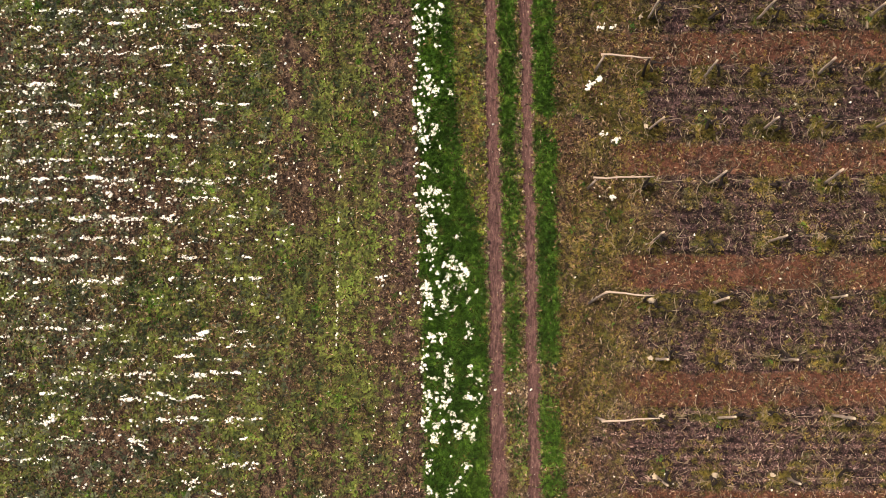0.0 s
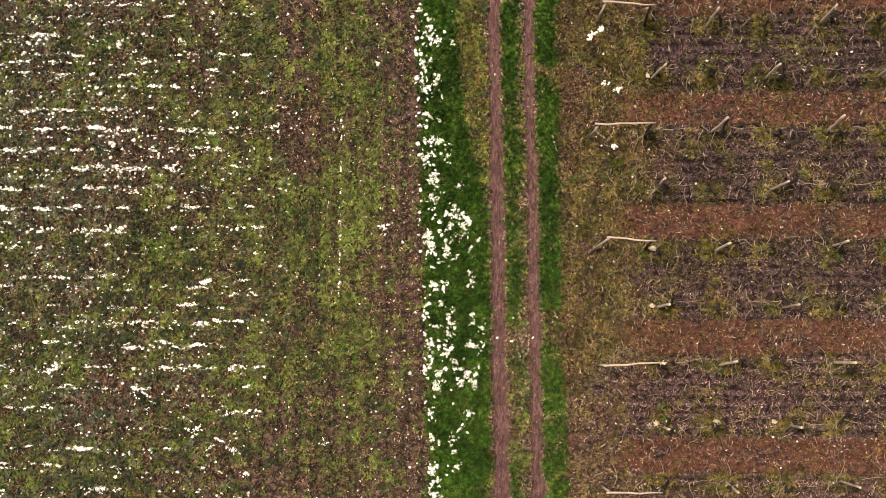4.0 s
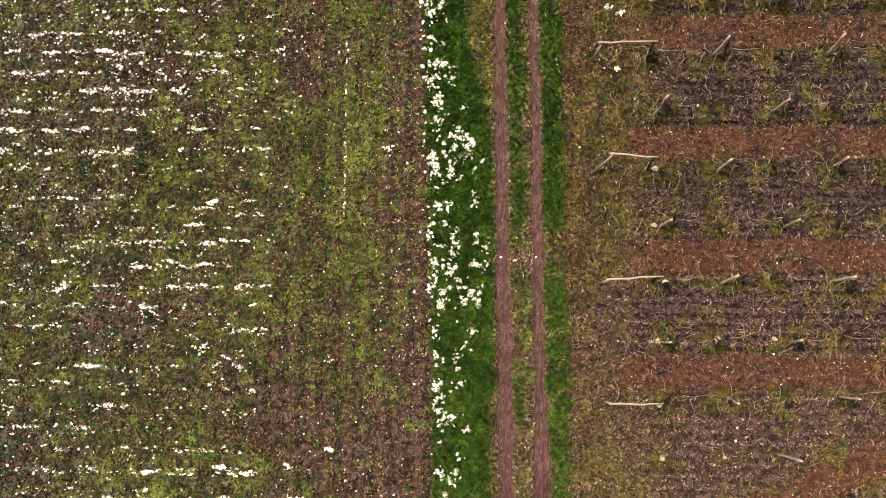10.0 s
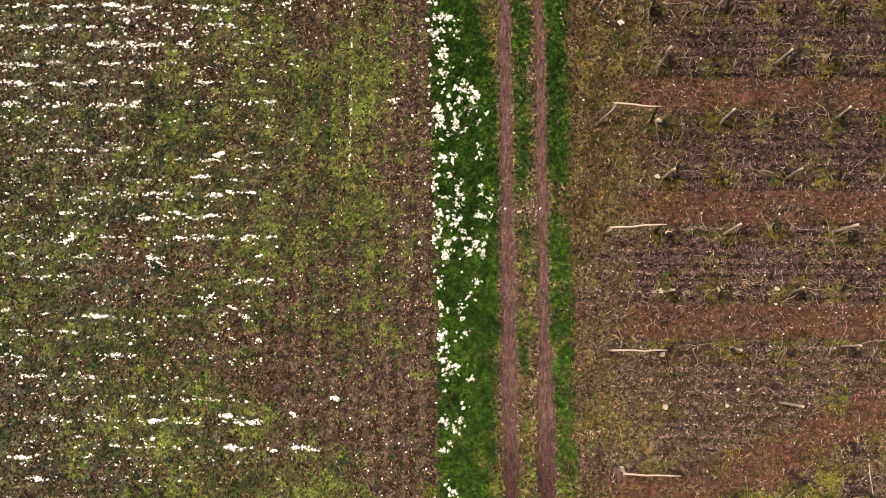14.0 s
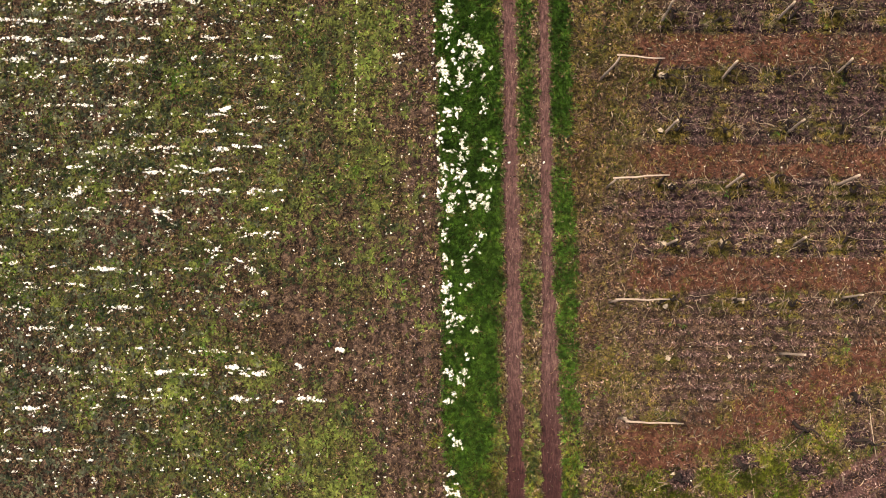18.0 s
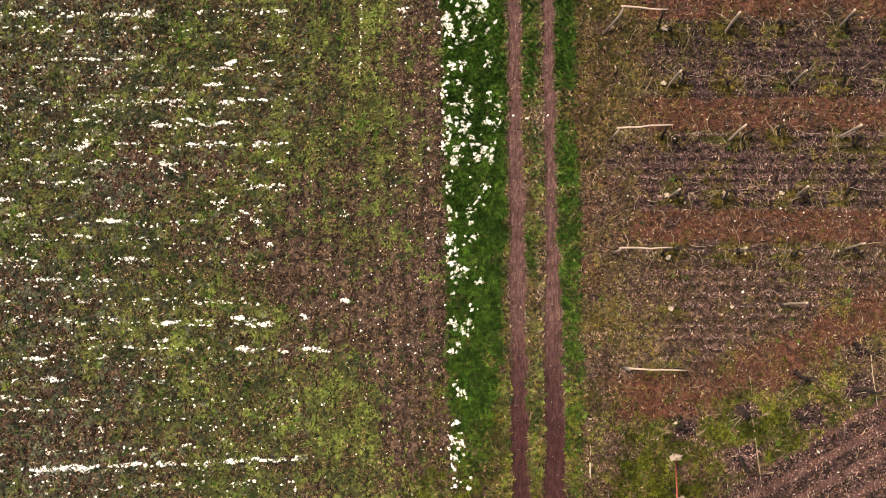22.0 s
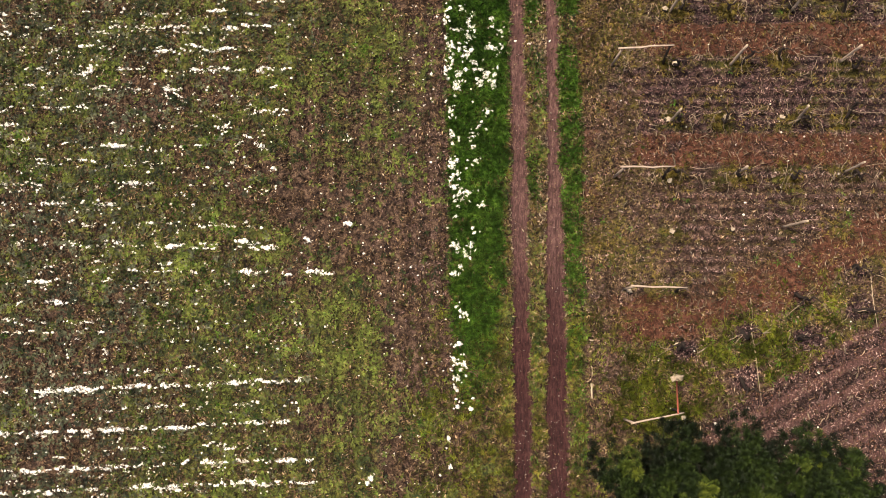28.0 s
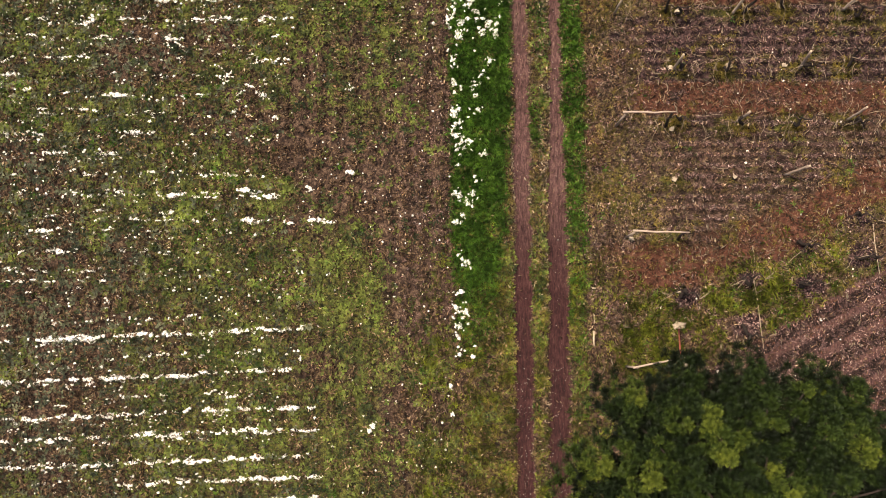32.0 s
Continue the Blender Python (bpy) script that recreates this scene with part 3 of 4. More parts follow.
# ---- melting snow ----
def blob_template(level, seed):
    bm = bmesh.new()
    bmesh.ops.create_icosphere(bm, subdivisions=level, radius=1.0)
    r = random.Random(seed)
    off = Vector((r.uniform(-9, 9), r.uniform(-9, 9), r.uniform(-9, 9)))
    v = []
    for p in bm.verts:
        k = max(0.25, 1 + 0.95 * noise.noise(p.co * 1.5 + off) + 0.5 * noise.noise(p.co * 3.3 + off))
        v.append(p.co * k)
    bm.verts.index_update()
    f = [[q.index for q in face.verts] for face in bm.faces]
    bm.free()
    return np.array(v), np.array(f)


SMALL = [blob_template(1, k) for k in range(10)]
MEDIUM = [blob_template(2, 40 + k) for k in range(14)]
LARGE = [blob_template(3, 80 + k) for k in range(10)]


def blobs_mesh(name, spots, templates, mat, rest=0.3):
    """spots: rows of x, y, length, width, height, turn."""
    verts, faces, at = [], [], 0
    spots = np.asarray(spots, float)
    h = ground_at(spots[:, 0], spots[:, 1])
    for k, (x, y, a, b, c, turn) in enumerate(spots):
        v, f = templates[int(rng.integers(len(templates)))]
        co, si = math.cos(turn), math.sin(turn)
        px, py = v[:, 0] * a, v[:, 1] * b
        verts.append(np.stack([x + co * px - si * py, y + si * px + co * py, h[k] + 0.01 + c * (v[:, 2] + rest)], 1))
        faces.append(f + at)
        at += len(v)
    return raw_mesh(name, np.concatenate(verts), np.concatenate(faces), mat, True)


# rows of the left field where snow lies in the furrows: y, first x, last x, how much
SNOW_ROWS_NORTH = [
    (13.3, -19, -8, 0.35), (12.72, -14.9, -8.1, 0.45), (11.54, -16.8, -11.3, 0.6), (11.01, -19.0, -16.8, 0.7), (10.05, -19.0, -16.5, 0.8),
    (9.27, -19.0, -11.5, 0.9), (8.31, -14.9, -10.6, 1.0), (7.44, -19, -12.7, 0.6), (6.70, -19, -13.2, 0.9), (6.68, -12.5, -7.1, 0.5),
    (5.93, -19, -15.5, 0.9), (5.93, -15.3, -9.7, 0.55), (5.17, -15.7, -11.4, 0.6), (4.45, -13.3, -10.9, 0.45), (3.66, -19, -15, 0.7),
    (2.79, -19, -12.8, 0.95), (2.91, -11.7, -7.0, 0.5), (2.32, -19, -16.6, 0.6), (1.0, -17.6, -13.0, 0.7), (0.88, -10.2, -7.4, 0.45),
]
SNOW_ROWS_SOUTH = [
    (0.36, -9.5, -8.2, 0.5), (-0.64, -19, -7.4, 0.75), (-1.47, -16.2, -11.1, 0.5), (-2.32, -15.8, -7.5, 0.7), (-3.63, -12.1, -10.0, 0.6),
    (-3.97, -9.7, -7.6, 0.6), (-5.09, -19, -17.6, 0.5), (-5.86, -19, -15.6, 0.6), (-6.81, -19, -17.3, 0.8), (-6.74, -14.5, -13.2, 0.7),
    (-7.56, -17.7, -14.4, 0.6), (-7.87, -11.6, -10.6, 1.0), (-8.41, -11.2, -8.6, 0.7), (-9.24, -12.9, -8.5, 0.7), (-10.16, -15.4, -6.8, 0.85),
    (-12.06, -19, -14.9, 0.6), (-12.49, -19, -14.7, 0.6), (-13.1, -14.6, -13.8, 0.9),
]
# slanting furrows of the southern part: y at the east end, first x, last x, how much
SNOW_ROWS_SLANTED = [(-14.15, -19, -6.9, 1.25), (-14.9, -14.4, -8.2, 0.55), (-15.68, -19, -7.7, 1.0), (-16.4, -14.5, -9.4, 0.5), (-17.06, -19, -6.5, 1.05), (-17.85, -19, -6.7, 1.1), (-18.85, -18.5, -7.2, 1.15), (-19.62, -14, -6.7, 1.2), (-20.4, -18, -6.7, 1.0)]


def furrow_snow(y, x0, x1, much, slope=0.0, pivot=-6.8):
    """Dashes of snow along one furrow: each a chain of overlapping blobs, thick in its middle."""
    rows = []
    x = x0 + rng.exponential(0.3)
    while x < x1:
        here = vnoise(np.array([x]), np.array([y * 7.0]), 1.3, 91)[0]
        run = min((0.10 + 0.16 * much) * rng.lognormal(0.0, 0.65) * (0.45 + 1.1 * here), 1.3)
        thick = (0.038 + 0.055 * min(run, 0.8)) * rng.uniform(0.8, 1.3) * (0.75 + 0.35 * much)
        n = max(1, int(run / 0.085))
        shift, bend = rng.normal(0, 0.035), rng.normal(0, 0.03)
        for k in range(n):
            u = (k + 0.5) / n
            w = thick * (0.55 + 0.45 * math.sin(u * math.pi)) * rng.uniform(0.7, 1.25)
            px = x + run * u
            rows.append((px, y + shift + bend * math.sin(u * 6) + slope * (px - pivot) + rng.normal(0, 0.012), max(w, 0.075 * rng.uniform(0.7, 1.2)), w, 0.03 * rng.uniform(0.7, 1.3), slope + rng.normal(0, 0.25)))
        x += run + rng.exponential(0.10 + 0.34 * max(0.05, 1.25 - much) * (1.6 - here))
    return rows


def thaw(x, y):
    """How much snow is left in the furrows of the field, from place to place."""
    left = step(-6.8, -9.0, x) * (0.45 + 0.55 * step(-8.5, -13.0, x))
    south = np.interp(y, (-21, -14.5, -12.5, -10.5, -4, 1.5, 4.5, 14), (0.34, 0.30, 0.24, 0.50, 0.62, 0.72, 1.25, 1.2))
    return left * south * (0.35 + 1.3 * fbm(x, y, 2.6, 107))


spots = []
for y, x0, x1, much in SNOW_ROWS_NORTH + SNOW_ROWS_SOUTH:
    spots += furrow_snow(y, x0, x1, much)
for k in range(47):
    y = 14.1 - 0.7465 * k
    bend = 0.055 if y < -13.5 else 0.0
    for x in np.arange(-20.0, -6.6, 0.42):
        much = float(thaw(np.array([x]), np.array([y]))[0])
        if rng.random() < 1.6 * much:
            spots += furrow_snow(y + rng.normal(0, 0.05), x + rng.uniform(0, 0.2), x + rng.uniform(0.15, 0.5), 0.25 + 0.35 * much, bend)
spots += furrow_snow(-3.1, -12.7, -8.5, 0.42, -0.6, -12.42)
for y, x0, x1, much in SNOW_ROWS_SLANTED:
    spots += furrow_snow(y, x0, x1, 1.05 * much, 0.052)
spots += [(-4.95 + rng.normal(0, 0.03), y, 0.02 + 0.03 * rng.random(), 0.03 + 0.06 * rng.random(), 0.03, 0.0) for y in np.concatenate([rng.uniform(-0.3, 4.9, 26), rng.uniform(4.9, 7.2, 8)])]
tagged(new("furrow_snow", blobs_mesh("furrow_snow", spots, MEDIUM, SNOW)), "white strips of melting snow lying in the field furrows", "snow", kind="stuff")

crumbs = []
x, y, _ = random_places(44, lambda z, x, y: z["field"] * np.clip(1.2 * (fbm(x, y, 1.6, 95) - 0.42) + 0.42 * thaw(x, y), 0.05, 1) * (0.55 + 0.45 * np.cos(row_skew(x, y) * math.tau / 0.745 + 2.1)))
for px, py in zip(x, y):
    a = rng.uniform(0.022, 0.056) * rng.uniform(0.6, 1.4)
    crumbs.append((px, py, a * 1.25, a * 0.9, 0.03, rng.normal(0, 0.6)))
x, y, _ = random_places(8.0, lambda z, x, y: z["cross"] * 0.42 + 0.05 * z["vine"] + 0.06 * z["tilled"] + 0.03 * z["east"])
for px, py in zip(x, y):
    a = rng.uniform(0.014, 0.040) * rng.uniform(0.7, 1.5)
    crumbs.append((px, py, a, a * rng.uniform(0.6, 1.4), 0.025, rng.uniform(0, 3)))
tagged(new("snow_crumbs", blobs_mesh("snow_crumbs", crumbs, SMALL, SNOW)), "scattered crumbs of leftover snow on the soil", "snow", kind="stuff")


LUMPS = [raw_mesh("lump", v, f, SNOW, True) for v, f in LARGE]


def snow_patch(x, y, size, label="ragged patch of melting snow on green grass"):
    """A ragged patch out of some lumps that run into one another."""
    holder = new("snow_patch")
    holder.location = (x, y, ground_at(x, y)[0])
    n = int(5 + size * 30)
    tilt, long = rng.uniform(0, 3.1), rng.uniform(0.3, 1.0)
    for k in range(n):
        d, q = size * abs(rng.normal(0, 0.75)), rng.uniform(0, math.tau)
        dx, dy = d * math.cos(q), d * math.sin(q) * (1.3 - long)
        a = rng.uniform(0.032, 0.092) * (0.5 + size)
        px, py = dx * math.cos(tilt) - dy * math.sin(tilt), dx * math.sin(tilt) + dy * math.cos(tilt)
        lump = part("lump", LUMPS[int(rng.integers(len(LUMPS)))], holder)
        lump.location = (px, py, ground_at(x + px, y + py)[0] - holder.location.z + 0.035)
        lump.rotation_euler = (0, 0, rng.uniform(0, 6.2))
        lump.scale = (a * 1.25, a * rng.uniform(0.5, 1.0), 0.045)
    tagged(holder, label, "snow patch", "snow patches along the track")


PATCHES_NORTH = [(-1.38, 13.18, 0.35), (-1.29, 12.62, 0.4), (-1.94, 12.74, 0.2), (-2.04, 11.22, 0.25), (-1.32, 10.03, 0.25), (-0.74, 10.0, 0.15), (-1.41, 8.43, 0.45), (-1.75, 8.98, 0.3), (-1.19, 6.15, 0.4), (-1.78, 5.47, 0.25), (-0.89, 5.6, 0.25), (-1.41, 4.83, 0.4), (-1.52, 4.02, 0.35), (-0.67, 3.46, 0.35), (-0.21, 3.21, 0.3), (-1.6, 2.43, 0.4), (-0.98, 1.8, 0.45), (-1.34, 0.71, 0.45), (-0.08, 1.17, 0.15), (-0.73, -0.29, 0.2), (0.0, -1.48, 0.38), (-0.92, -1.71, 0.45), (-1.58, -1.32, 0.3), (-1.66, -2.35, 0.3)]
PATCHES_SOUTH = [(-0.04, -2.81, 0.35), (-1.29, -2.96, 0.3), (-1.55, -3.98, 0.3), (-0.66, -4.89, 0.25), (-0.56, -5.86, 0.2), (-1.41, -6.9, 0.3), (-0.83, -7.16, 0.35), (-0.34, -7.55, 0.2), (-1.33, -9.1, 0.3), (-0.75, -9.1, 0.3), (-1.36, -10.17, 0.25), (-0.97, -11.65, 0.25), (-1.36, -13.33, 0.25), (-1.01, -13.54, 0.2), (-1.21, -14.06, 0.2), (-1.51, -16.25, 0.15), (-1.44, -17.28, 0.12), (-4.4, -17.75, 0.3)]
for px, py, size in PATCHES_NORTH + PATCHES_SOUTH:
    snow_patch(px, py, size)
for k in range(150):
    py = rng.uniform(-9.5, 13.5)
    wide = strip_right(py) - grass_edge(py)
    full = float(np.interp(py, (-9.5, -6, -4, -2, 2.5, 4, 7, 14), (0.10, 0.22, 0.55, 0.95, 0.95, 0.55, 0.28, 0.40)))
    u = rng.beta(1.0, 1.2 if full > 0.5 else 3.0)
    if rng.random() < full:
        snow_patch(grass_edge(py) + 0.05 + u * (wide - 0.2), py, rng.uniform(0.07, 0.24))
for px, py, size in [(4.97, 12.47, 0.18), (5.4, 12.46, 0.12), (4.57, 10.26, 0.25), (4.94, 10.52, 0.12), (4.99, 8.3, 0.15), (5.5, 8.12, 0.2), (5.35, 5.92, 0.1)]:
    snow_patch(px, py, size, "small patch of melting snow at the row end")
for px, py, size in [(-13.59, 10.03, 0.3), (-11.12, 10.08, 0.22), (-13.65, 6.08, 0.25), (-7.5, 6.71, 0.2), (-13.31, 2.79, 0.25), (-15.45, -2.36, 0.2), (-3.58, 9.16, 0.1), (-3.31, 2.91, 0.15), (-12.42, -3.1, 0.25), (-10.08, -4.54, 0.2), (-15.64, -2.42, 0.2), (-8.75, -5.31, 0.2), (-5.35, -8.31, 0.2), (-6.88, -8.9, 0.15), (-5.4, -5.1, 0.12)]:
    snow_patch(px, py, size, "patch of melting snow on the weedy field")
edge_bits = []
for k in range(420):
    py = rng.uniform(-16.5, 14.5)
    px = grass_edge(py) + abs(rng.normal(0, 0.55)) - 0.15
    if px > strip_right(py) - 0.1 or vnoise(np.array([px]), np.array([py]), 0.9, 97)[0] < 0.42 + 0.15 * (py < -4):
        continue
    a = rng.uniform(0.03, 0.09)
    edge_bits.append((px, py, a, a * rng.uniform(0.5, 1.1), 0.05, rng.uniform(0, 3)))
tagged(new("strip_snow", blobs_mesh("strip_snow", edge_bits, MEDIUM, SNOW, 1.0)), "small lumps of melting snow on the grass strip", "snow", kind="stuff")


# ---- vineyard: posts, row-end frames, vines, stumps, canes ----
def post_parts(holder, top, foot=(0, 0, 0), radius=0.05, mat=POST, seed=1):
    """A slightly crooked wooden post from foot to top, with its cut end."""
    r = random.Random(seed)
    a, b = Vector(foot), Vector(top)
    pts = [a.lerp(b, k / 6) + Vector((r.uniform(-1, 1), r.uniform(-1, 1), 0)) * 0.012 for k in range(7)]
    radii = [radius * (1.06 - 0.14 * k / 6) * r.uniform(0.95, 1.05) for k in range(7)]
    way = (pts[-1] - pts[-2]).normalized()
    part("shaft", tube_mesh("shaft", [(pts, radii)], mat, 9), holder)
    part("cut_end", tube_mesh("cut_end", [([pts[-1] - way * 0.01, pts[-1] + way * 0.012], [radii[-1] * 0.97, radii[-1] * 0.86])], CUT, 9), holder, "pale sawn end")


POST_HEIGHT = 2.1
# foot x, y and how far the top leans in x and y
POSTS = [
    (6.77, 12.79, 0.04, 0.00), (10.92, 12.76, 0.05, 0.00), (15.13, 12.84, -0.24, -0.22), (8.85, 10.52, -0.00, 0.04), (13.13, 10.63, -0.08, 0.01), (6.73, 8.51, 0.18, -0.02), (11.04, 8.53, -0.06, -0.04), (15.19, 8.56, -0.26, -0.20), (8.92, 6.43, 0.14, 0.10), (13.18, 6.42, -0.08, 0.15), (6.75, 4.22, 0.06, 0.16), (11.11, 4.28, 0.02, -0.04), (8.97, 1.99, 0.04, 0.07), (13.27, 2.16, -0.17, -0.02), (6.81, -0.08, 0.06, 0.00), (11.35, -0.09, -0.04, 0.01), (9.02, -2.21, 0.12, 0.17), (13.12, -2.09, 0.04, 0.01), (6.78, -4.34, -0.03, -0.04), (11.45, -4.36, -0.22, 0.08), (13.16, -6.31, -0.01, 0.02), (10.86, -8.36, 0.23, -0.02), (9.13, -6.36, -0.11, -0.12), (15.20, 4.30, 0.05, 0.00), (15.30, -0.05, 0.00, 0.05),
]
for k, (px, py, lx, ly) in enumerate(POSTS):
    holder = new("vineyard_post")
    holder.location = (px, py, ground_at(px, py)[0] - 0.05)
    post_parts(holder, (lx, ly, POST_HEIGHT), radius=0.044 + 0.010 * ((k * 7) % 5) / 4, seed=k)
    tagged(holder, "weathered grey-brown wooden vineyard post standing in a vine row", "post", "posts of the vine rows")


def end_frame(x0, y0, x1, y1, tall, seed, foot_shift=(0.0, 0.0)):
    """The frame that ends a row: an outer pale post, an inner dark post and a pole laid across them."""
    r = random.Random(seed)
    holder = new("row_end_frame")
    holder.location = (x0, y0, ground_at(x0, y0)[0] - 0.05)
    dx, dy = x1 - x0, y1 - y0
    outer = [(foot_shift[0], foot_shift[1], 0), (0.04, 0, tall * 0.5), (0.1, 0, tall - 0.04)]
    part("outer_post", tube_mesh("outer_post", [(outer, [0.048, 0.044, 0.040])], POST, 9), holder)
    inner = [(dx + 0.06, dy - 0.05, 0), (dx - 0.02, dy + 0.03, tall * 0.5), (dx - 0.08, dy, tall - 0.04)]
    part("inner_post", tube_mesh("inner_post", [(inner, [0.055, 0.048, 0.042])], BARK, 9), holder, "dark barked inner post")
    beam = [(dx * k / 5 + (-0.06, 0, 0, 0, 0, 0.05)[k], dy * k / 5 + r.uniform(-0.02, 0.02), tall + 0.03 + r.uniform(-0.01, 0.01)) for k in range(6)]
    part("cross_pole", tube_mesh("cross_pole", [(beam, [0.038, 0.036, 0.034, 0.032, 0.030, 0.026])], POST, 9), holder, "pale peeled cross pole")
    part("wire_wrap", tube_mesh("wire_wrap", [([(0.1 + 0.075 * math.cos(q), 0.07 * math.sin(q), tall - 0.02 + 0.004 * q) for q in np.linspace(0, 12.5, 26)], [0.006] * 26)], BARK, 4), holder, "rusty wire binding")
    tagged(holder, "weathered wooden frame of two posts and a cross pole", "trellis frame", "frames at the row ends")


end_frame(4.74, 10.76, 6.48, 10.60, 2.25, 1)
end_frame(4.40, 6.26, 6.42, 6.30, 2.25, 2)
end_frame(4.77, 2.26, 6.36, 2.10, 2.25, 3, (-0.40, -0.30))
end_frame(4.58, -2.20, 6.46, -2.10, 2.25, 4)
end_frame(4.62, -6.50, 6.40, -6.50, 2.25, 5)
end_frame(4.94, -10.72, 6.80, -10.76, 2.25, 6)
end_frame(4.90, -15.48, 6.62, -15.08, 2.20, 7)


def vine_variant(seed):
    """An old pruned vine: dark twisted trunk, two short arms and a few pale canes."""
    r = random.Random(seed)
    holder = new("grapevine")
    bend = r.uniform(0, math.tau)
    tall = r.uniform(0.75, 1.1)
    trunk = []
    for k in range(9):
        u = k / 8
        trunk.append((0.16 * math.sin(u * 3.6 + seed) * math.cos(bend), 0.16 * math.sin(u * 3.1 + seed) * math.sin(bend) + 0.04 * math.sin(u * 9), u * tall))
    first = Vector(trunk[0])
    trunk = [tuple(Vector(p) - Vector((first.x, first.y, 0.06))) for p in trunk]
    part("trunk", tube_mesh("trunk", [(trunk, [0.058 - 0.02 * k / 8 + 0.008 * math.sin(k * 2.1 + seed) for k in range(9)])], BARK, 8), holder)
    head = Vector(trunk[-1])
    for side in (-1, 1):
        reach = r.uniform(0.25, 0.5)
        arm = [tuple(head + Vector((side * reach * u, 0.10 * math.sin(u * 4 + seed), -0.05 + 0.28 * math.sin(u * 2.2)))) for u in (0, 0.25, 0.5, 0.75, 1.0)]
        arm[0] = tuple(head - Vector((0, 0, 0.03)))
        part("arm", tube_mesh("arm", [(arm, [0.028, 0.025, 0.021, 0.018, 0.014])], BARK, 7), holder)
        tip = Vector(arm[-1])
        for _ in range(r.choice((1, 2))):
            go = Vector((side * r.uniform(0.05, 0.35), r.uniform(-0.35, 0.35), r.uniform(-0.2, 0.3)))
            curl = r.uniform(-0.12, 0.12)
            cane = [tuple(tip + go * u + Vector((curl * math.sin(u * 4.2), curl * math.sin(u * 3.1), 0.12 * math.sin(u * 3.1)))) for u in (0, 0.2, 0.4, 0.6, 0.8, 1.0)]
            part("cane", tube_mesh("cane", [(cane, [0.010, 0.010, 0.009, 0.008, 0.007, 0.006])], CANE, 5), holder, "pale one-year cane")
    return tagged(holder, "old pruned grapevine with dark twisted trunk on mossy ground", "grapevine", "vines of the vineyard")


def plant_vine(px, py, k, size=1.0):
    m = pose(px, py, ground_at(px, py)[0], 0, 0, rng.choice((0, 180)) + rng.uniform(-14, 14)) @ Matrix.Scale(size, 4)
    if k < len(variants):
        variants[k].matrix_basis = m
    else:
        copy_thing(variants[k % len(variants)], m)


variants = [vine_variant(k + 1) for k in range(9)]
vine_spots = []
for n, yr in enumerate(VINE_ROWS[:10]):
    for k in range(5):
        px = 6.78 + 2.13 * k + (0.42 if (k + n) % 2 == 0 else 0.0)
        if yr > red_band(px) + 1.3:
            vine_spots.append((px + rng.normal(0, 0.12), yr + rng.normal(0, 0.06)))
vine_spots += MEADOW_VINES
for k, (px, py) in enumerate(vine_spots):
    plant_vine(px, py, k, 1.2 if py < red_band(px) else 1.05)


def stump(px, py, size, seed):
    """A low sawn vine stump with a pale top."""
    r = random.Random(seed)
    holder = new("vine_stump")
    holder.location = (px, py, ground_at(px, py)[0] - 0.04)
    lean = (r.uniform(-0.05, 0.05), r.uniform(-0.05, 0.05))
    tall = r.uniform(0.14, 0.26)
    ring = [(0, 0, 0), (lean[0] * 0.5, lean[1] * 0.5, tall * 0.5), (lean[0], lean[1], tall)]
    part("bark", tube_mesh("bark", [(ring, [size * 1.25, size * 1.0, size])], BARK, 11), holder)
    v, f = MEDIUM[seed % len(MEDIUM)]
    top = part("sawn_top", raw_mesh("sawn_top", v * (size * 1.15, size * 0.95, 0.05), f, CUT, False), holder, "pale split wood face")
    top.location = (lean[0], lean[1], tall)
    tagged(holder, "low sawn stump with a pale cut top in the vine row", "stump", "sawn stumps in the vineyard")


for k, (px, py, size) in enumerate([(6.56, -0.08, 0.10), (6.68, 2.01, 0.12), (6.60, -4.34, 0.11), (8.86, -4.25, 0.12), (10.93, -4.18, 0.11), (6.60, 8.57, 0.09), (6.43, 12.79, 0.08), (6.98, -2.12, 0.13), (5.19, -10.83, 0.10), (6.70, -6.62, 0.11), (6.74, -8.54, 0.11), (8.96, -8.47, 0.09), (6.85, -12.75, 0.08), (7.08, -15.42, 0.09)]):
    stump(px, py, size * 0.8, k)

# a red-painted leaning pole with a bundled pale cloth at its foot, beside the last frame
leaning = new("leaning_red_pole")
leaning.location = (6.85, -14.05, ground_at(6.85, -14.05)[0])
part("pole", tube_mesh("pole", [([(0.02, 0.0, -0.05), (-0.18, -0.52, 1.05), (-0.40, -1.10, 2.25)], [0.036, 0.034, 0.032])], RED, 9), leaning)
part("cut_end", tube_mesh("cut_end", [([(-0.398, -1.095, 2.24), (-0.405, -1.112, 2.27)], [0.031, 0.027])], CUT, 9), leaning, "pale sawn end")
tagged(leaning, "thin red-painted wooden pole leaning against the end frame", "pole")
bundle = blobs_mesh("fertiliser_sack", [(6.86, -13.95, 0.20, 0.12, 0.09, 0.2), (6.72, -14.0, 0.10, 0.08, 0.07, 0.9), (6.99, -13.97, 0.10, 0.09, 0.08, 0.4)], LARGE, CUT, 0.7)
tagged(new("cloth_sack", bundle), "crumpled cream cloth sack lying on the grass", "sack")


def stick(points, radius, name, label, category, mat=CANE):
    pts = [(px, py, ground_at(px, py)[0] + radius + z) for px, py, z in points]
    tagged(new(name, tube_mesh(name, [(pts, [radius * (1 - 0.35 * k / (len(pts) - 1)) for k in range(len(pts))])], mat, 7)), label, category)


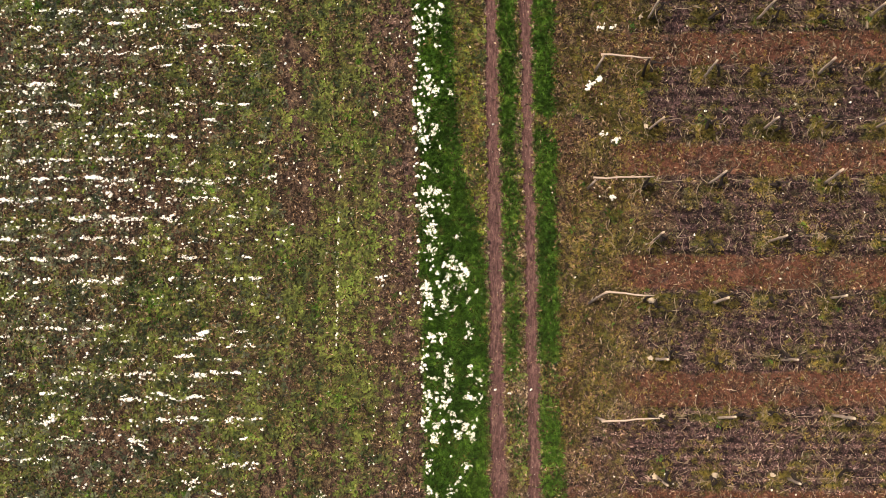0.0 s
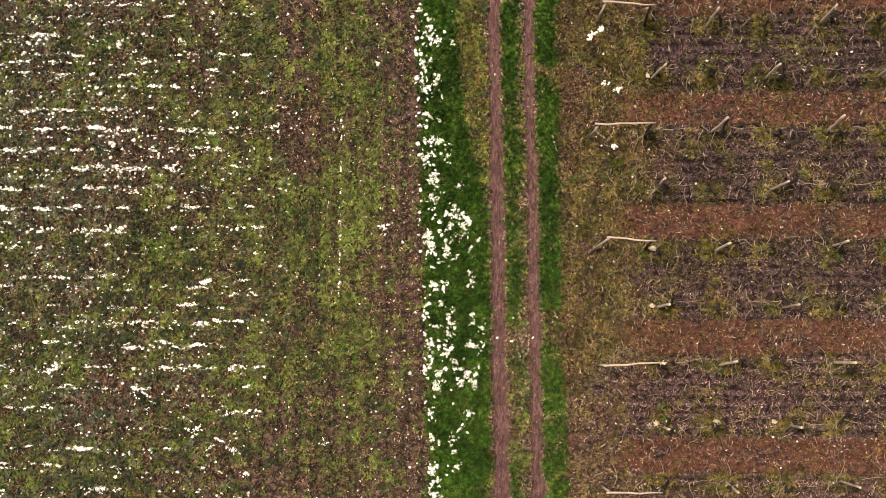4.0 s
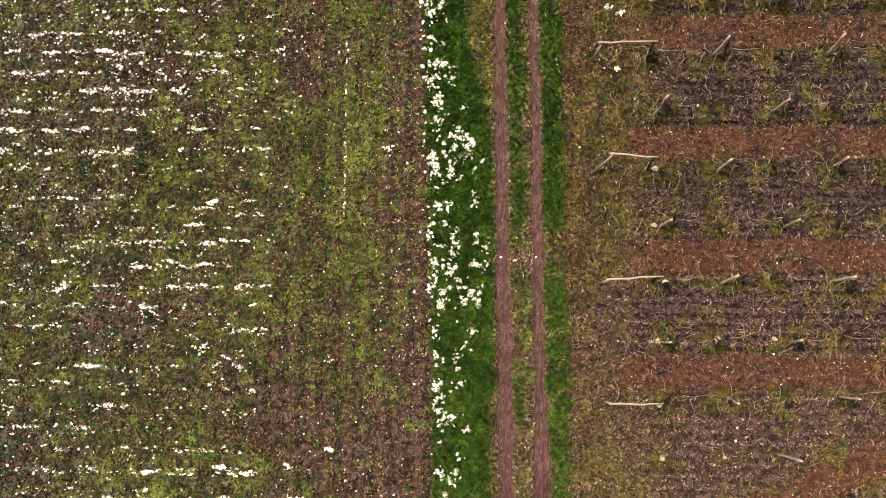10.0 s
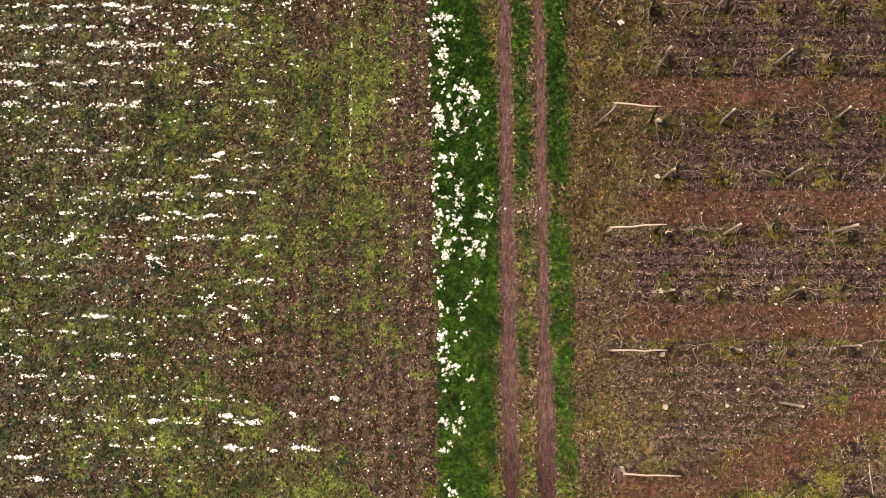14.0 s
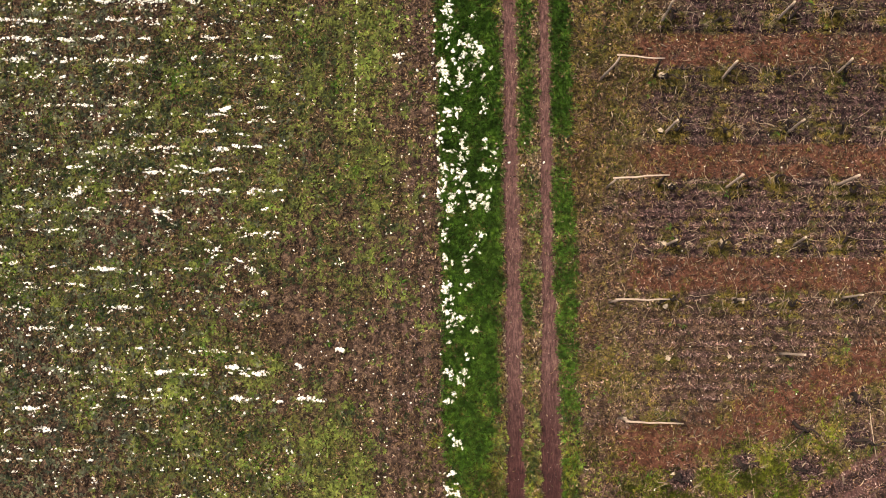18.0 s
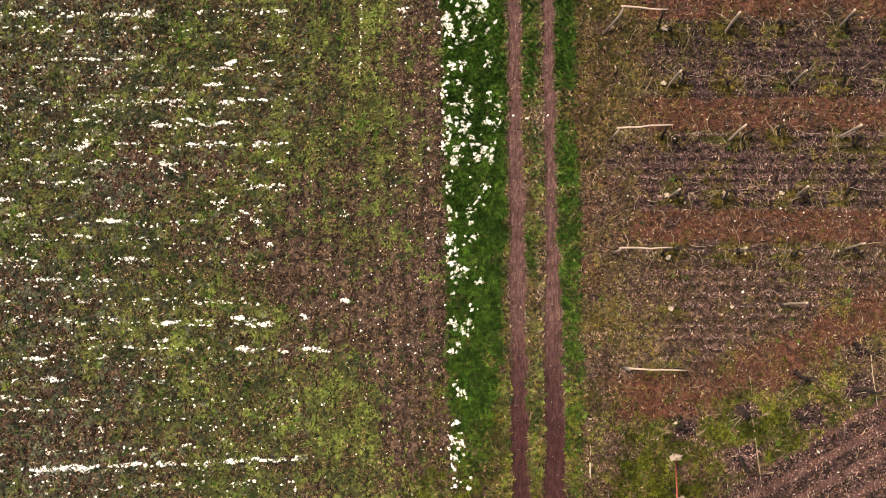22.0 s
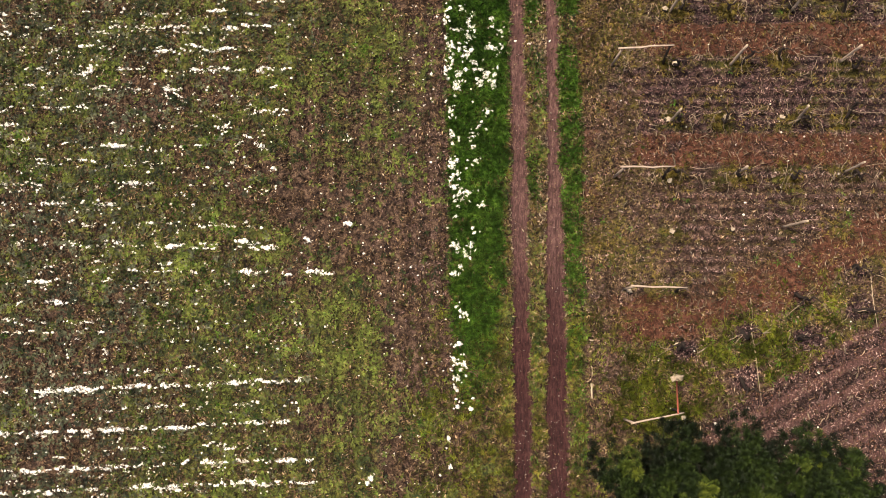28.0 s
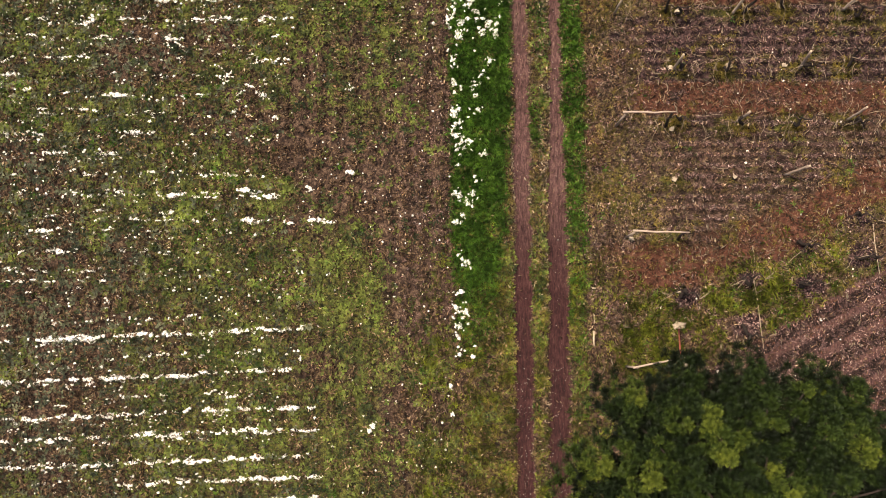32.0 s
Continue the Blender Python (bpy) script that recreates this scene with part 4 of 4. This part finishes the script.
stick([(9.62, -12.3, 0.02), (9.74, -13.1, 0.04), (9.82, -14.0, 0.03), (9.92, -14.8, 0.02)], 0.026, "fallen_stake", "long thin grey stake lying on the ground", "stake")
stick([(14.01, -10.2, 0.02), (14.06, -10.9, 0.04), (14.18, -12.05, 0.02)], 0.024, "fallen_stake", "long thin grey stake lying on the ground", "stake")
stick([(9.6, -11.0, 0.02), (9.66, -11.45, 0.03), (9.68, -11.8, 0.02)], 0.022, "fallen_stake", "short pale stake lying on red loam", "stake")
stick([(3.74, -14.2, 0.0), (3.73, -14.45, 0.01), (3.75, -14.75, 0.0)], 0.05, "split_log", "short pale split log lying beside the track", "log", CUT)
stick([(3.75, -13.55, 0.0), (3.77, -13.75, 0.0), (3.75, -13.95, 0.0)], 0.03, "split_log", "thin pale split log lying beside the track", "log", CUT)
stick([(3.70, -12.6, 0.0), (3.75, -12.62, 0.0), (3.82, -12.62, 0.0)], 0.045, "split_log", "short pale split log lying beside the track", "log", CUT)


tuft_x, tuft_y = [], []
for px, py in vine_spots[:-9]:
    n = int(rng.choice((12, 28, 44, 60)))
    tuft_x += list(px + rng.normal(-0.05, 0.26, n))
    tuft_y += list(py + rng.normal(-0.05, 0.22, n))
tuft_x, tuft_y = np.array(tuft_x), np.array(tuft_y)
blades("vine_row_tufts", (tuft_x, tuft_y, ground_at(tuft_x, tuft_y)), 9, 0.20, 0.026, 0.14, OLIVE, "yellow-green grass tufts at the feet of the vines", "grass")

stick([(2.62, -1.93, 0.02), (2.85, -1.83, 0.05), (3.12, -1.86, 0.02)], 0.013, "fallen_twig", "thin pale twig lying on the grass verge", "twig")

# pruned canes left hanging and lying across the strips
def cane_run(px, py, qx, qy, z0, z1, r):
    pts = []
    for k in range(7):
        u = k / 6
        pts.append((px + (qx - px) * u + 0.09 * math.sin(u * 5 + r * 9), py + (qy - py) * u + 0.03 * math.sin(u * 7 + r * 5), 0.03 + z0 + (z1 - z0) * u + 0.12 * math.sin(u * 3.14) * r))
    return pts, [0.0105 - 0.005 * k / 6 for k in range(7)]


runs = []
for px, py in vine_spots[:-9]:
    px += rng.normal(0, 0.25)
    if rng.random() < 0.25:
        continue
    runs.append(cane_run(px - 0.25 + rng.normal(0, 0.1), py + 0.1, px - 0.2 + rng.normal(0, 0.12), py - rng.uniform(0.25, 0.8), 0.6, 0.05, rng.random()))
    if rng.random() < 0.7:
        runs.append(cane_run(px - 0.3 + rng.normal(0, 0.2), py, px - 0.3 + rng.normal(0, 0.2), py + rng.uniform(0.4, 1.1), 0.6, 0.05, rng.random()))
    if rng.random() < 0.7:
        runs.append(cane_run(px + 0.2, py + rng.normal(0.1, 0.08), px + rng.uniform(0.7, 1.4), py + rng.normal(0.1, 0.1), 0.7, 0.75, rng.random() * 0.4))
for n, yr in enumerate(VINE_ROWS[:10]):
    for k in range(13):
        px = 5.2 + 0.84 * k + rng.normal(0, 0.22)
        if yr < red_band(px) + 1.0 or rng.random() < 0.2:
            continue
        go = rng.uniform(0.3, 0.95) * (1 if rng.random() < 0.4 else -1)
        runs.append(cane_run(px, yr, px + rng.normal(0, 0.07), yr + go, 0.55, 0.04, rng.random()))
    for k in range(2):
        px = rng.uniform(5.0, 6.6)
        runs.append(cane_run(px, yr + rng.normal(0, 0.2), px + rng.normal(0, 0.1), yr - rng.uniform(0.2, 0.6), 0.3, 0.04, rng.random()))
for k in range(90):
    px, py = rng.uniform(5.6, 16.0), rng.uniform(-16.5, 14.0)
    q, ln = rng.uniform(0, math.tau), rng.uniform(0.15, 0.7)
    runs.append(cane_run(px, py, px + ln * math.cos(q), py + ln * math.sin(q), 0.02, 0.02, rng.random() * 0.5))
tagged(new("pruned_canes", tube_mesh("pruned_canes", runs, CANE, 4)), "thin pale pruned vine canes strewn across the rows", "vine canes", kind="stuff")

pebbles = [(0.93, -1.21, 0.06, 0.04, 0.03, 0.4), (1.45, -1.35, 0.07, 0.04, 0.03, 0.1), (2.24, -1.21, 0.05, 0.03, 0.03, 0.9), (0.88, 8.75, 0.05, 0.04, 0.03, 0.2), (1.52, -0.49, 0.04, 0.03, 0.02, 0.3)]
for row in pebbles:
    tagged(new("stone", blobs_mesh("stone", [row], MEDIUM, STONE, 0.4)), "pale stone lying on the farm track", "stone", "stones on the track")
grit = []
for k in range(420):
    py = rng.uniform(YMIN, YMAX) if k % 2 else rng.uniform(YMIN, -15.5)
    px = (rut_left(py) if rng.random() < 0.5 else rut_right(py)) + rng.normal(0, 0.22)
    a = rng.uniform(0.007, 0.018)
    grit.append((px, py, a, a * 0.8, a * 0.7, rng.uniform(0, 3)))
tagged(new("gravel", blobs_mesh("gravel", grit, SMALL, STONE, 0.2)), "fine pale gravel in the wheel ruts", "gravel", kind="stuff")


# ---- the pine beside the track ----
def tufts_mesh(name, centres, outs, tones, needles=120, length=0.165):
    """Brush-like tufts of needles, each a half-round puff that opens along its out direction, with shade painted at its
    root.
    """
    n = len(centres) * needles
    c, o, tone = np.repeat(centres, needles, 0), np.repeat(outs, needles, 0), np.repeat(tones, needles)
    size = np.repeat(rng.uniform(0.75, 1.2, len(centres)), needles)[:, None]
    d = rng.normal(size=(n, 3))
    d /= np.linalg.norm(d, axis=1, keepdims=True)
    d = d + o * 0.85
    d /= np.linalg.norm(d, axis=1, keepdims=True)
    c = c + o * rng.uniform(-0.12, 0.06, (n, 1))
    ln = length * size * rng.uniform(0.65, 1.05, (n, 1))
    side = np.cross(d, rng.normal(size=(n, 3)))
    side /= np.linalg.norm(side, axis=1, keepdims=True)
    v = np.stack([c + d * ln * 0.1 - side * 0.004, c + d * ln + side * 0.0075, c + d * ln - side * 0.0075], 1)
    i = 3 * np.arange(n)[:, None]
    me = raw_mesh(name, v.reshape(-1, 3), i + [0, 1, 2], NEEDLE)
    # needle roots coloured darker than tips, as painted shade inside each tuft
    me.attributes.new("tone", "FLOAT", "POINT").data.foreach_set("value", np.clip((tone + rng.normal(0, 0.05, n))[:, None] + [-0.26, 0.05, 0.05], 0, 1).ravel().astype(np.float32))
    return me


def pine(x, y, tall, reach, seed):
    """A broad old pine: trunk, limbs, and upright plumes of needle tufts packed into an uneven dome."""
    r = random.Random(seed)
    holder = new("pine_tree")
    holder.location = (x, y, ground_at(x, y)[0] - 0.1)
    trunk = [(0.15 * math.sin(k * 0.9), 0.12 * math.cos(k * 1.1) - 0.12, k * tall * 0.9 / 9) for k in range(10)]
    part("trunk", tube_mesh("trunk", [(trunk, [0.36 - 0.30 * k / 9 for k in range(10)])], BARK, 12), holder)
    plumes = []
    for k in range(250):
        u = math.sqrt((k + 0.5) / 250)
        q = k * 2.39996 + r.uniform(-0.15, 0.15)
        at = q % math.tau
        lobes = 1 - 0.10 * math.exp(-(((at - 1.80) / 0.10) ** 2)) - 0.06 * math.exp(-(((at - 1.25) / 0.45) ** 2)) + 0.03 * math.exp(-(((at - 2.3) / 0.25) ** 2)) + 0.03 * math.exp(-(((at - 3.0) / 0.3) ** 2))
        rad = reach * u * lobes * r.uniform(0.96, 1.01)
        top = tall * (0.72 + 0.24 * math.sqrt(max(0.0, 1 - u**2.4))) + r.uniform(-0.7, 0.4) * (0.4 + 0.6 * (u < 0.85))
        plumes.append((Vector((rad * math.cos(q), rad * math.sin(q), top)), r.uniform(0.36, 0.60), r.uniform(0.60, 0.80) if r.random() < 0.09 else r.uniform(0.14, 0.50)))
    # lower plumes in near-black green, painting the shaded inside of the crown
    for k in range(60):
        q = k * 2.39996 + 0.7
        rad = reach * r.uniform(0.35, 0.86)
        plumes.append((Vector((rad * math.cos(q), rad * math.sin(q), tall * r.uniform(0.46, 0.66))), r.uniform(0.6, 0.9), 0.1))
    for place, wide, tone in plumes:
        base = Vector((0.0, -0.1, max(tall * 0.22, place.z - 0.5 * math.hypot(place.x, place.y) - 1.2)))
        mid = base.lerp(place, 0.55) + Vector((r.uniform(-0.2, 0.2), r.uniform(-0.2, 0.2), -0.35))
        part("limb", tube_mesh("limb", [([base, mid, place - Vector((0, 0, 0.2))], [0.085, 0.055, 0.02])], BARK, 6), holder)
        n = int(42 * wide / 0.5)
        g = np.random.default_rng(r.randrange(9999))
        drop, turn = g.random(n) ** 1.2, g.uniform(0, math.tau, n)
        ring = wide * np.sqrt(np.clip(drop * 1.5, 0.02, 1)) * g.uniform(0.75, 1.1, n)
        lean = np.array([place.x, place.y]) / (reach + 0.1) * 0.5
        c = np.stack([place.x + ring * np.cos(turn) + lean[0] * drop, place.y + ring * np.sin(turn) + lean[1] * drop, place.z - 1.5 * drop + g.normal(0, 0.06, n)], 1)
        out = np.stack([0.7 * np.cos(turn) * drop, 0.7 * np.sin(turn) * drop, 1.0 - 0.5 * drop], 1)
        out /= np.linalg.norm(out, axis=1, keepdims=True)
        # tone falls with drop: lit plume tops and shaded undersides painted in
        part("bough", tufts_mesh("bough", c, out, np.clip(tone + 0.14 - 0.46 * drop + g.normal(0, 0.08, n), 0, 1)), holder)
    tagged(holder, "tall broad pine tree with dense green needle boughs beside the track", "tree")


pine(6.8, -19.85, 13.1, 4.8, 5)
